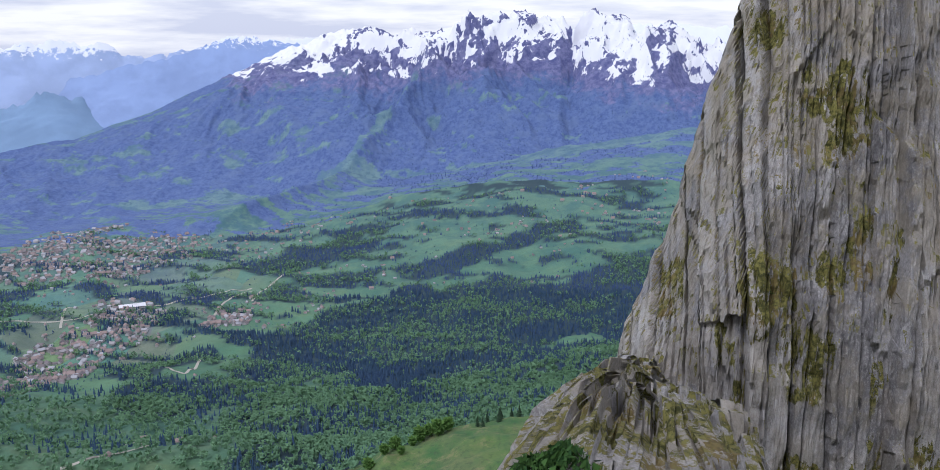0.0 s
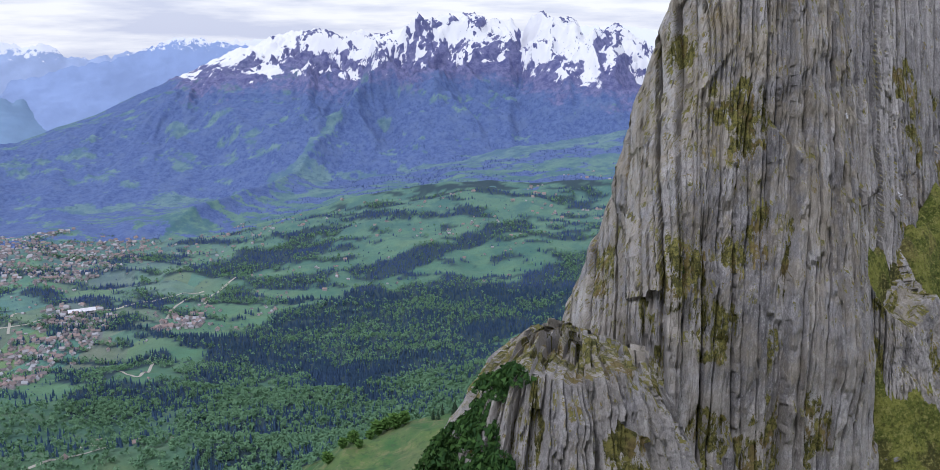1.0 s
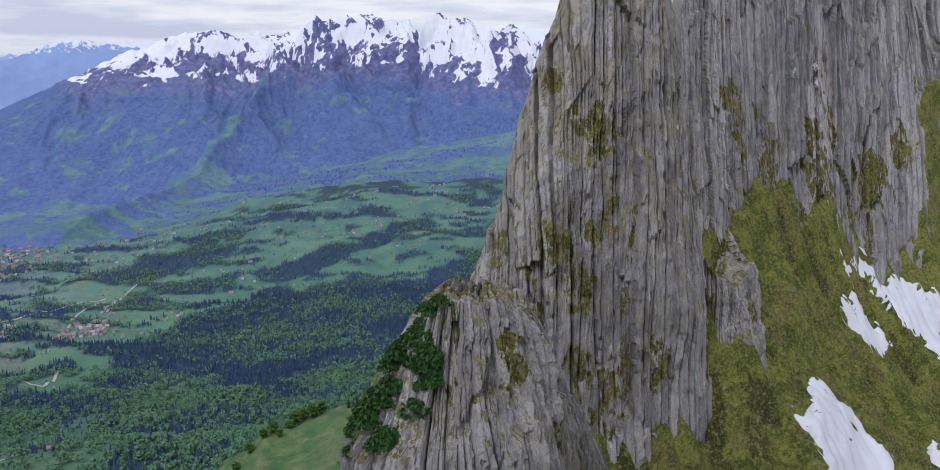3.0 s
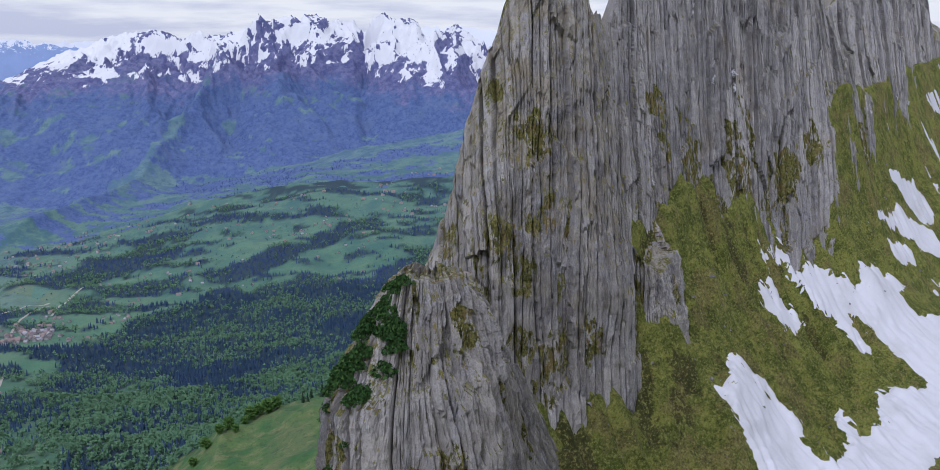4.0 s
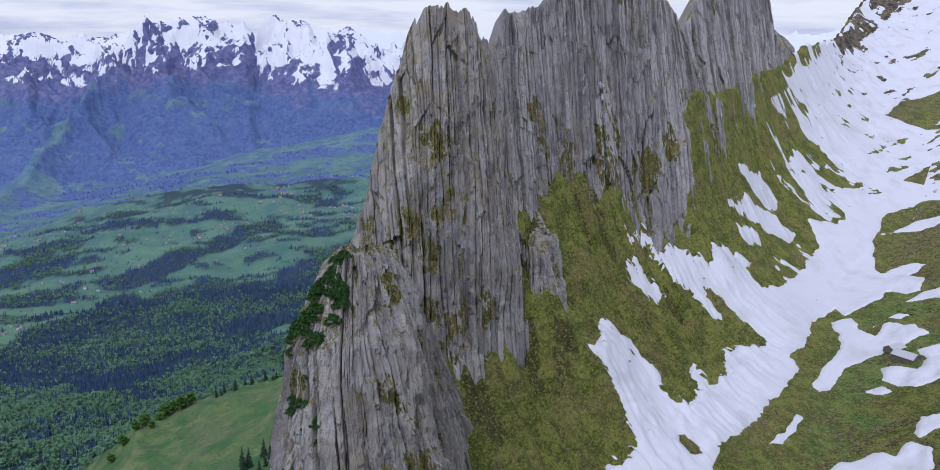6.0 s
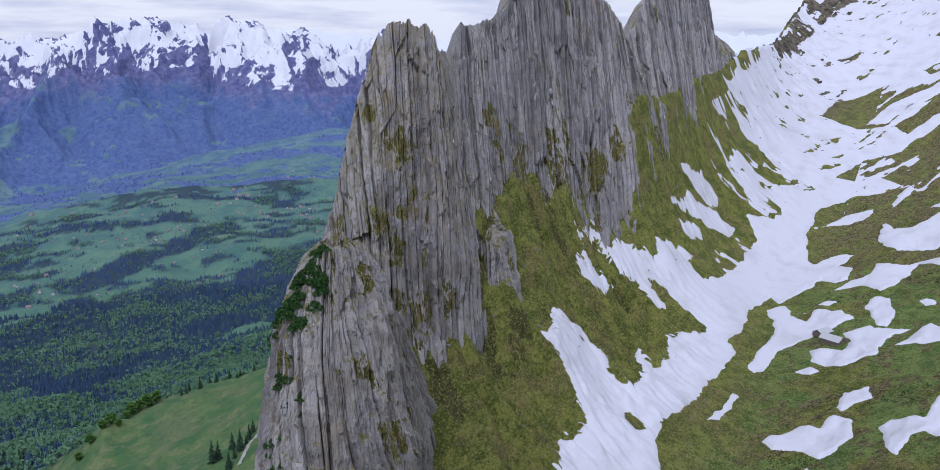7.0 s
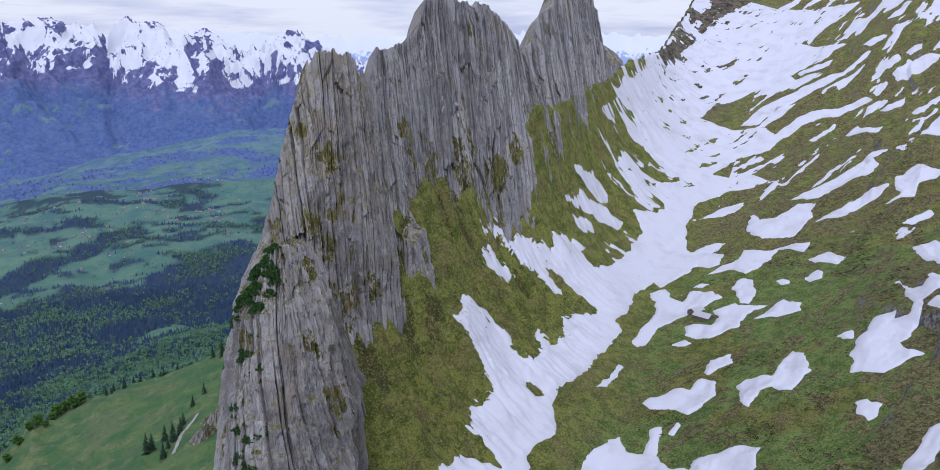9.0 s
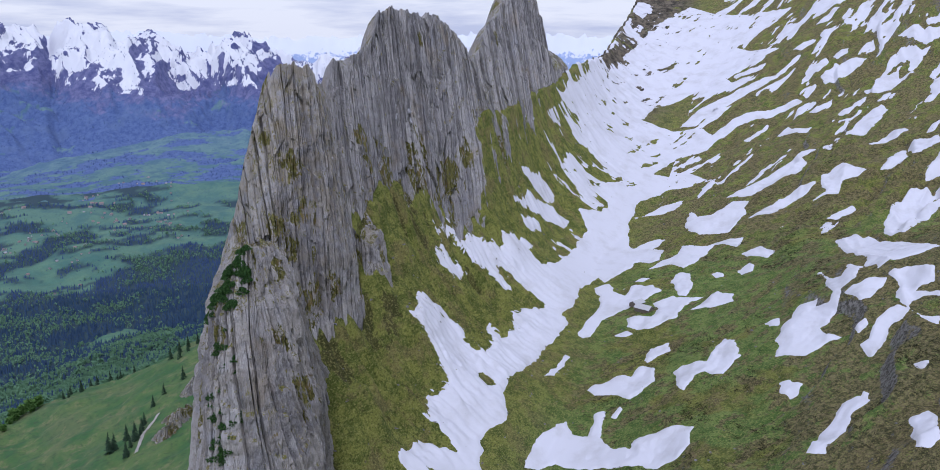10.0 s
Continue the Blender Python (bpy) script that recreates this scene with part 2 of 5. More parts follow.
def make_far_range():
    m = Nodes("haze_tinted_mountainside")
    # wood, meadow and rock colours carry the blue haze of distance
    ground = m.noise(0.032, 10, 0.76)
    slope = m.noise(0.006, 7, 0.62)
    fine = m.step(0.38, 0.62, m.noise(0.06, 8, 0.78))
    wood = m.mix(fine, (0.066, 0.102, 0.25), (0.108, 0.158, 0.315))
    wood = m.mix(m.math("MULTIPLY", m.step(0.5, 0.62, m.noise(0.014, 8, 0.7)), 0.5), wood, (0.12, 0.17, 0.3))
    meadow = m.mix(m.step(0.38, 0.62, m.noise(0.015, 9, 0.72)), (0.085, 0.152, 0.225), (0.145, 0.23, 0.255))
    # less of the haze blue on the nearer slopes
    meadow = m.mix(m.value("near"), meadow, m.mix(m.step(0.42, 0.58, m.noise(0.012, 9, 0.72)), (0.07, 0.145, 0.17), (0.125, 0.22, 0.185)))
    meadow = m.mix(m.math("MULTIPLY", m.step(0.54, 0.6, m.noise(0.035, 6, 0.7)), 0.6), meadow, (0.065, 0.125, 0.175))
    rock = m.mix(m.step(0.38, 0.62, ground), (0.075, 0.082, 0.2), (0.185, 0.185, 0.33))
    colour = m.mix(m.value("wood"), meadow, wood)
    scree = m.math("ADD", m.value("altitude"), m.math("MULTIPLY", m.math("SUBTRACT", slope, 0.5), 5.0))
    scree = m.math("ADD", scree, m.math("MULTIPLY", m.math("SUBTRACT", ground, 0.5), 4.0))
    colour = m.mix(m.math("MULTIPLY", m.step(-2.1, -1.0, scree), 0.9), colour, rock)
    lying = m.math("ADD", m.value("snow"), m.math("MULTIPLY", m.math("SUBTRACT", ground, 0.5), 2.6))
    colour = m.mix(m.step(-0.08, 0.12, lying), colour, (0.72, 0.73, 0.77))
    return m.done(colour, 0.95, ground, 0.4, 10.0)


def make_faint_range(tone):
    # tone is the layer's haze colour, painted over the whole slope
    m = Nodes("haze_tinted_far_mountainside")
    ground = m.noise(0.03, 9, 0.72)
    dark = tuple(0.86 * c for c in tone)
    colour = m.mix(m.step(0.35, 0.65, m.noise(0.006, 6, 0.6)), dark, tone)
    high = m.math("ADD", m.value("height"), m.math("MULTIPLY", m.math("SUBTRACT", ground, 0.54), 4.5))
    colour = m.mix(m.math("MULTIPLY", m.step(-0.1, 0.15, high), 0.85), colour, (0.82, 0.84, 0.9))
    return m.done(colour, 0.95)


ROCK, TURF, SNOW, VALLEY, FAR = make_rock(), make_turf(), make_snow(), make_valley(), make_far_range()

# ---- the ridge: its own axes, along (s) and out from the wall (p) ----
FOOT = np.array((60.0, 136.0))
ALONG = np.array((0.789, 0.6143))
OUT = np.array((0.6143, -0.789))


def to_plan(s, p):
    return FOOT[0] + s * ALONG[0] + p * OUT[0], FOOT[1] + s * ALONG[1] + p * OUT[1]


def to_ridge(x, y):
    return (x - FOOT[0]) * ALONG[0] + (y - FOOT[1]) * ALONG[1], (x - FOOT[0]) * OUT[0] + (y - FOOT[1]) * OUT[1]


GULLY_S = (-400, -100, 60, 105, 170, 260, 390, 550, 700, 900, 1000, 1110, 1400)
GULLY_Z = (-262, -212, -187, -180, -172, -163, -151, -124, -92, -30, 8, 58, 150)
FOOT_S = (-400, -200, -120, -60, -12, -2, 8, 28, 54, 66, 76, 86, 97, 107, 118, 135, 150, 165, 180, 200, 215, 237, 262, 280, 329, 404, 470, 558, 700, 900, 1100, 1400)
FOOT_Z = (-300, -210, -165, -128, -100, -78, -90, -94, -95, -84, -72, -70, -72, -70, -68, -70, -76, -78, -73, -72, -84, -96, -76, -50, -32, -34, -24, -22, 0, 15, 70, 170)


def spurs(s, p):
    """Grassy spurs and runnels down the slope under the wall, in metres."""
    w = s + 0.25 * p + 5 * soft(s / 26, p / 34, 0, 4)
    return 7.5 * (0.7 - 2 * np.abs(soft(w / 17, p / 75, 0, 5))) + 3.4 * (ridged(w / 7, p / 26, 0, 4, 0.55, 6) - 0.5)


def bowl(s, p):
    """Height of the grass and snow bowl beside the ridge; it falls away behind the ridge line."""
    s, p = np.broadcast_arrays(np.asarray(s, float), np.asarray(p, float))
    axis = 108 + 12 * np.sin(s / 80.0) + 25 * ease(60, -250, s) - 10 * ease(250, 330, s) * ease(480, 400, s)
    low = np.interp(s, GULLY_S, GULLY_Z)
    foot = np.interp(s, FOOT_S, FOOT_Z)
    even = np.interp(s, (-100, 0, 60, 110, 160), (0.6, 0.75, 0.8, 0.55, 0.42))
    q = p - axis
    k = np.clip(-q / axis, 0, 1.06)
    left = low + (foot - low) * (even * k + (1 - even) * k ** 3.6) + spurs(s, p) * ease(0.15, 0.75, k) * (0.35 + 0.65 * ease(330, 200, s))
    left = left + 0.6 * np.clip(-p, 0, 20) * ease(62, 72, s) * ease(165, 146, s)
    r = np.clip(q, 0, None)
    slope = np.interp(s, (100, 220, 330, 430, 520, 800, 950), (0.5, 0.46, 0.27, 0.26, 0.36, 0.3, 0.42))
    right = low + slope * (np.sqrt(r * r + 45.0 ** 2) - 45.0) + 5 * fractal(s / 120, r / 60, 0, 3, 0.5, 8) * ease(10, 120, r)
    right = right + 3.0 * ridged(s / 190 + r / 200, r / 34, 0, 3, 0.5, 9) * ease(90, 240, r)
    bands = (r - 0.42 * s) / 42 + 0.9 * fractal(s / 120, r / 90, 0, 3, 0.5, 17)
    right = right + 11.0 * (ease(0.66, 0.86, bands - np.floor(bands)) - (bands - np.floor(bands))) * ease(90, 190, r) * ease(0.0, 0.5, soft(s / 90, r / 60, 0, 18) + 0.3)
    z = np.where(q < 0, left, right)
    z = z + 1.3 * fractal(s / 22, p / 14, 0, 4, 0.5, 3) * ease(4, 40, np.abs(q)) + 4.2 * fractal(s / 13, p / 11, 0, 4, 0.55, 13) * ease(35, 5, p) * ease(185, 140, s)
    rim = np.interp(s, (-400, -160, -100, 0, 60, 400, 620, 1000, 1400), (60, 30, 10, -6, -10, -14, -12, -15, -15))
    fall = np.clip(rim - p, 0, None)
    return np.where(fall > 0, np.maximum(z - 4.0 * fall, -420), z)


# ---- rock masses ----
def spine(stations, u):
    """Smooth curve through rows of numbers, at parameters 0 to 1."""
    st = np.asarray(stations, float)
    n = len(st)
    x = np.clip(u, 0, 1) * (n - 1)
    i = np.clip(np.floor(x).astype(int), 0, n - 2)
    f = (x - i)[:, None]
    a, b, c, d = st[np.maximum(i - 1, 0)], st[i], st[i + 1], st[np.minimum(i + 2, n - 1)]
    ca, cb = (c - a) * 0.4, (d - b) * 0.4
    return b * (2 * f ** 3 - 3 * f ** 2 + 1) + ca * (f ** 3 - 2 * f ** 2 + f) + c * (3 * f ** 2 - 2 * f ** 3) + cb * (f ** 3 - f ** 2)


def slabs(w, h, width, height, seed, edge=0.16):
    """Upright slabs of uneven offset, broken across at uneven heights; -1 to 1."""
    k = np.floor(w)
    f = w - k
    k = k.astype(np.int64)

    def offset(c):
        y = h / height * (0.75 + 0.5 * lattice(c, 7, 0, seed) ** 2) + 9 * lattice(c, 3, 0, seed)
        j = np.floor(y)
        g = ease(1 - edge * width / height * 2.5, 1, y - j)
        j = j.astype(np.int64)
        return lattice(c, j, 1, seed) * (1 - g) + lattice(c, j + 1, 1, seed) * g

    g = ease(1 - edge, 1, f)
    return offset(k) * (1 - g) + offset(k + 1) * g


def plates(w, h, width, run, seed):
    """Upright plates: each one's offset and slant, its own random number, and the metres to its nearest joint."""
    x = w / width + 0.3 * soft(w / (3.1 * width), h / (1.6 * run), 0, seed + 5)
    k = np.floor(x)
    f = x - k
    k = k.astype(np.int64)
    y = (h + 1.6 * width * lattice(k, 5, 0, seed) * f) / (run * (0.8 + 0.45 * lattice(k, 7, 0, seed))) + 9 * lattice(k, 3, 0, seed)
    j = np.floor(y).astype(np.int64)
    shift = lattice(k, j, 1, seed) + 0.9 * lattice(k, j, 2, seed) * (f - 0.5) + 0.5 * (y - j - 0.5) * lattice(k, j, 4, seed)
    return shift, lattice(k, j, 3, seed), np.minimum(f, 1 - f) * width, k


def ribs(d, h, seed, lean=0.0, fine=1.0, broken=1.0):
    """Relief of upright plates in metres, with d along the wall and h up it; also the broad relief alone, and a number for each plate."""
    d, h = np.asarray(d) / fine, np.asarray(h) / fine
    w = d + lean * h + 3.0 * soft(d / 42, h / 80, 0, seed) + 0.6 * soft(d / 13, h / 46, 0, seed + 1)
    w = w + broken * (0.8 * soft(d / 10, h / 17, 0, seed + 8) + 0.16 * soft(d / 3.2, h / 6, 0, seed + 9))
    huge, _, _, _ = plates(w, h, 27, 400, seed + 10)
    big, tone_a, gap_a, cell_a = plates(w, h, 9.5, 70, seed + 20)
    mid, tone_b, gap_b, cell_b = plates(w, h, 3.7, 38, seed + 30)
    small, tone_c, gap_c, cell_c = plates(w, h, 1.5, 17, seed + 40)
    tiny, _, _, _ = plates(w + 0.15 * h * broken, h, 0.65, 5, seed + 50)
    broad = 3.2 * huge + 2.5 * big + 1.2 * soft(d / 16, h / 21, 0, seed + 11) * (0.4 + broken)
    fluted = 0.4 + 0.6 * ease(-0.35, 0.25, soft(d / 24, h / 38, 0, seed + 3) + 0.35 - 0.5 * broken)
    relief = broad + (1.5 * mid + 0.75 * small) * fluted + 0.25 * tiny
    wide = np.clip(0.35 + 1.4 * soft(cell_a * 2.37, h / 60, 0, seed + 14), 0, 1)
    relief = relief - 6.0 * wide * np.exp(-(gap_a / 0.45) ** 2)
    wide = np.clip(0.3 + 1.3 * soft(cell_b * 3.71, h / 48, 0, seed + 12), 0, 1)
    relief = relief - 4.2 * wide * np.exp(-(gap_b / 0.28) ** 2)
    wide = np.clip(0.2 + 1.3 * soft(cell_c * 5.13, h / 30, 0, seed + 13), 0, 1)
    relief = relief - 1.8 * wide * fluted * np.exp(-(gap_c / 0.17) ** 2)
    crossed = (h + 0.5 * d + 12 * soft(d / 24, h / 30, 0, seed + 16)) / 21.0
    step = crossed - np.floor(crossed)
    relief = relief + 2.2 * broken * (step - ease(0.86, 1.0, step)) * ease(0.0, 0.4, soft(d / 28, h / 34, 0, seed + 17))
    relief = relief + (0.16 + 0.55 * broken) * fractal(d / 4.0, h / 4.5, 0, 5, 0.62, seed + 18)
    return relief, broad, 0.5 * tone_a + 0.45 * tone_b + 0.25 * tone_c


LEDGES = ((64, 150, -12, 7), (53, 161, 2, 4), (135, 217, -9, 5), (47, 134, -41, 5), (226, 295, 49, 6), (140, 225, -8, 6), (168, 227, -34, 11), (246, 287, -53, 12), (376, 413, 50, 6), (333, 340, -50, 14), (270, 300, -40, 10))


def rock_mass(name, levels, back, columns, rows, seed, jag, lean=0.0, depth=1.0, crowd=1.0, fine=1.0, calm=0.0, strike=None, skyline=None):
    """A wall through level lines from its foot to its crest, closed behind down to the back line."""
    levels = [np.asarray(line, float) for line in levels]
    middle = 0.5 * (levels[0][:, :2] + levels[-1][:, :2])
    ends = np.concatenate([[0], np.cumsum(np.linalg.norm(np.diff(middle, axis=0), axis=1))])
    d = ends[-1] * np.linspace(0, 1, columns) ** crowd
    u = np.interp(d, ends, np.linspace(0, 1, len(middle)))
    lines = [spine(line, u) for line in levels]
    b = spine(back, u)
    run = np.gradient(sum(line[:, :2] for line in lines) / len(lines), d, axis=0)
    for _ in range(2):
        pad = np.pad(run, ((40, 40), (0, 0)), "edge")
        run = np.stack([np.convolve(pad[:, k], np.ones(81) / 81, "valid") for k in (0, 1)], 1)
    run /= np.linalg.norm(run, axis=1)[:, None]
    out = np.stack([run[:, 1], -run[:, 0]], 1)
    c = lines[-1]
    if skyline is not None:
        along = to_ridge(c[:, 0], c[:, 1])[0]
        c[:, 2] = np.where((along > skyline[0][0]) & (u > 0.2), np.interp(along, [q[0] for q in skyline], [q[1] for q in skyline]), c[:, 2])
    c[:, 2] += jag * (slabs(d / 11.0, 0 * d, 11.0, 50, seed + 20) + 0.6 * slabs(d / 4.6, 0 * d, 4.6, 50, seed + 21) + 0.3 * soft(d / 1.7, 0.5, 0, seed + 22) - 0.2)
    stack = np.stack(lines, 0)
    h = np.linspace(0, 1, rows)
    at = h * (len(lines) - 1)
    low = np.minimum(at.astype(int), len(lines) - 2)
    surface = stack[low] + (stack[low + 1] - stack[low]) * (at - low)[:, None, None]
    for _ in range(6):
        surface[1:-1] = 0.25 * surface[:-2] + 0.5 * surface[1:-1] + 0.25 * surface[2:]
    x, y, z = surface[..., 0], surface[..., 1], surface[..., 2]
    course = d[None, :] if strike is None else 1.25 * (x * -strike[1] + y * strike[0]) / math.hypot(*strike)
    broken = 0.75 if strike is None else 0.3 + 0.7 * ease(95, 45, to_ridge(x, y)[0]) + 0.35 * ease(10, -50, z) * ease(60, 100, to_ridge(x, y)[0])
    relief, broad, tone = ribs(course, z, seed, lean, fine, broken)
    relief = (depth * broad + 0.75 * (relief - broad)) * (1 - 0.6 * ease(0.95, 1.0, h))[:, None] * (1 - calm * ease(0.55, 0.4, h))[:, None]
    push = out if strike is None else 0.45 * out + np.array(strike)
    push = push / np.linalg.norm(push, axis=1)[:, None]
    x, y = x + push[:, 0] * relief, y + push[:, 1] * relief
    behind = np.linspace(0, 1, 24)[1:, None]
    bz = c[:, 2] + (b[:, 2] - c[:, 2]) * behind ** 1.3
    bx = x[-1] + (b[:, 0] - c[:, 0]) * behind ** 0.8
    by = y[-1] + (b[:, 1] - c[:, 1]) * behind ** 0.8
    rough = 1.6 * depth * fractal(d[None, :] / 9, bz / 30, 3.0, 4, 0.5, seed + 30) * np.minimum(behind * 6, 1)
    bx, by = bx - out[:, 0] * rough, by - out[:, 1] * rough
    bz = bz + (0.5 + depth) * 2.0 * (slabs(d[None, :] / 4.1, behind * 40, 4.1, 12, seed + 33) + 0.5 * slabs(d[None, :] / 1.6, behind * 40, 1.6, 6, seed + 34)) * np.minimum(behind * 5, 1)
    me = grid_mesh(name, np.vstack([x, bx]), np.vstack([y, by]), np.vstack([z, bz]), False)
    green = ease(0.2, 0.5, fractal((d[None, :] + 0.3 * z) / 8, z / 13, 0, 4, 0.6, seed + 40) + (0.2 if strike is None else 0.75) * ease(-30, -75, z)) * ease(1.6, -1.6, broad) * (0.1 + 0.9 * ease(15, -45, z))
    for gx, gy, gz, size in LEDGES:
        far = np.sqrt((x - gx) ** 2 + (0.5 * (y - gy)) ** 2 + ((z - gz) * 0.8) ** 2)
        green = np.maximum(green, 1.6 * ease(size * 1.15, size * 0.35, far + 0.35 * size * fractal(d[None, :] / 4, z / 5, 0, 3, 0.5, seed + 41)))
    front = 0.4 if strike is None else ease(110, 40, to_ridge(x, y)[0]) * ease(-200, 60, z)
    attribute(me, "weathered", np.vstack([front + 0 * x, 0.8 + 0 * bz]))
    attribute(me, "tone", np.vstack([0.5 + 0.5 * tone, 0.5 + 0 * bz]))
    attribute(me, "grassy", np.vstack([green, ease(0.1, 0.4, fractal(d[None, :] / 5, behind * 9, 0, 4, 0.6, seed + 45))]))
    me.materials.append(ROCK)
    return new(name, me), surface


TOWERS = ((96, 22), (101, 39), (110, 41), (132, 43), (152, 48), (158, 52), (166, 64), (185, 73), (211, 73), (239, 68), (279, 68), (323, 56), (343, 44), (357, 32), (379, 39), (397, 58), (404, 62), (442, 73), (454, 86),
          (461, 100), (581, 106), (596, 92), (604, 68), (612, 48), (632, 34), (711, 28))


def build_ridge():
    foot = [(60, 320, -330), (38, 215, -260), (30, 180, -200), (40, 125, -185), (90, 142, -160), (109, 158, -160), (124, 173, -140), (141, 187, -130), (154, 196, -130),
            (180, 203, -130), (200, 224, -130), (219, 236, -140), (256, 264, -155), (296, 293, -125), (330, 321, -110), (355, 340, -105), (372, 354, -105),
            (392, 369, -105), (418, 390, -105), (444, 410, -95), (486, 452, -85), (530, 490, -65), (610, 565, -50)]
    knee = [(70, 310, -150), (42, 205, -75), (33, 173, -65), (46, 136, -48), (86, 147, -58), (111, 171, -80), (117, 187, -72), (129, 201, -54), (140, 212, -42),
            (158, 229, -40), (181, 246, -46), (203, 254, -60), (240, 280, -80), (280, 309, -45), (314, 337, -30), (340, 355, -30), (357, 369, -30),
            (377, 384, -30), (403, 406, -25), (428, 427, -15), (470, 468, 0), (512, 505, 10), (600, 580, 15)]
    crest = [(116, 260, 20), (72, 194, 30), (64, 175, 33), (71, 166, 40), (85, 173, 36), (94, 187, 31), (105, 204, 26), (115, 216, 22), (122, 222, 40),
             (151, 245, 41), (174, 262, 66), (189, 275, 74), (223, 301, 72), (262, 331, 66), (294, 357, 52), (319, 375, 30), (338, 390, 33),
             (356, 404, 52), (380, 423, 74), (404, 443, 92), (462, 492, 98), (492, 515, 72), (596, 605, 46)]
    back = [(110, 300, -330), (60, 260, -330), (50, 250, -330), (60, 250, -330), (70, 250, -330), (75, 255, -330), (80, 260, -330), (90, 270, -330), (95, 280, -330),
            (115, 300, -330), (130, 320, -330), (140, 335, -330), (170, 360, -330), (210, 390, -330), (245, 420, -330), (270, 440, -330), (290, 450, -330),
            (305, 470, -330), (330, 490, -330), (350, 510, -330), (400, 550, -330), (440, 580, -330), (540, 680, -330)]
    ob, _ = rock_mass("rock_ridge", [foot, knee, crest], back, 3300, 165, 11, 2.4, 0.02, 0.85, 1.25, 1.0, 0.3, (-0.2, -0.9), TOWERS)
    tagged(ob, "jagged grey limestone ridge of upright fluted slabs with grassy ledges", "rock ridge", kind="structure")


def build_pillar():
    foot = [(20, 170, -178), (-8, 110, -178), (-27, 72, -178), (-28, 38, -178), (-5, 22, -178), (30, 38, -178), (46, 68, -174), (58, 98, -168), (84, 130, -155)]
    shin = [(24, 165, -112), (0, 110, -112), (-15, 72, -112), (-17, 46, -112), (0, 34, -110), (28, 44, -110), (42, 70, -108), (52, 97, -112), (70, 128, -118)]
    knee = [(27, 160, -72), (8, 108, -62), (-4, 74, -56), (-8, 51, -52), (4, 44, -52), (22, 50, -52), (32, 70, -54), (42, 95, -70), (56, 122, -88)]
    crest = [(30, 150, -60), (17, 108, -45), (9, 80, -35), (5, 62, -31.5), (9, 57, -29.5), (19, 58, -30.5), (26, 71, -36), (33, 92, -50), (44, 116, -70)]
    back = [(33, 155, -61), (30, 130, -54), (24, 108, -46), (17, 90, -39), (17, 84, -37), (21, 84, -37), (28, 88, -42), (34, 98, -52), (46, 119, -72)]
    ob, face = rock_mass("rock_pillar", [foot, shin, knee, crest], back, 1050, 150, 57, 0.9, 0.1, 0.42, 1.0, 0.9)
    tagged(ob, "leaning grey limestone pillar of bent slabs with dwarf pines", "rock pillar", kind="structure")
    return face


def build_rib():
    """A stub of upright plates that stands out of the grass tongue."""
    def line(along, out, z):
        return [(*to_plan(u, v), z) for u, v in zip(along, out)]

    foot = line((64, 68, 76, 86, 96, 102), (-14, 8, 17, 18, 8, -14), -122)
    crest = [(x, y, z + k) for (x, y, z), k in zip(line((70, 72, 77, 84, 92, 97), (-12, -1, 5, 7, 2, -12), -64), (16, 2, -5, 2, 1, 14))]
    back = line((78, 79, 80, 83, 86, 88), (-16, -14, -12, -12, -14, -16), -62)
    ob, _ = rock_mass("rock_rib", [foot, crest], back, 420, 90, 83, 1.2, 0.0, 0.35, 1.0, 0.6)
    tagged(ob, "stub of upright grey limestone plates standing out of steep turf", "rock rib", kind="structure")


def build_outcrops():
    for x, y, wide, high, seed in ((96, 505, 20, 17, 91), (70, 462, 26, 12, 92), (52, 425, 22, 9, 93)):
        z = float(valley(np.array(float(x)), np.array(float(y))))
        foot = [(x + wide * u, y + wide * v, z - 9) for u, v in ((-0.7, 0.5), (-0.62, -0.2), (-0.2, -0.6), (0.3, -0.5), (0.7, 0.0), (0.8, 0.6))]
        crest = [(x + 0.5 * (a - x), y + 0.5 * (b - y) + 2, z + high * k) for (a, b, _), k in zip(foot, (0.2, 0.6, 1.0, 0.75, 0.9, 0.3))]
        back = [(x + 0.3 * wide, y + 0.6 * wide, z - 3)] * 6
        ob, _ = rock_mass("rock_outcrop", [foot, crest], back, 160, 40, seed, 1.0, 0.1, 0.4, 1.0, 0.6)
        tagged(ob, "weathered brown limestone outcrop breaking out of the green hillside", "rock outcrop", group="outcrops on the hillside")


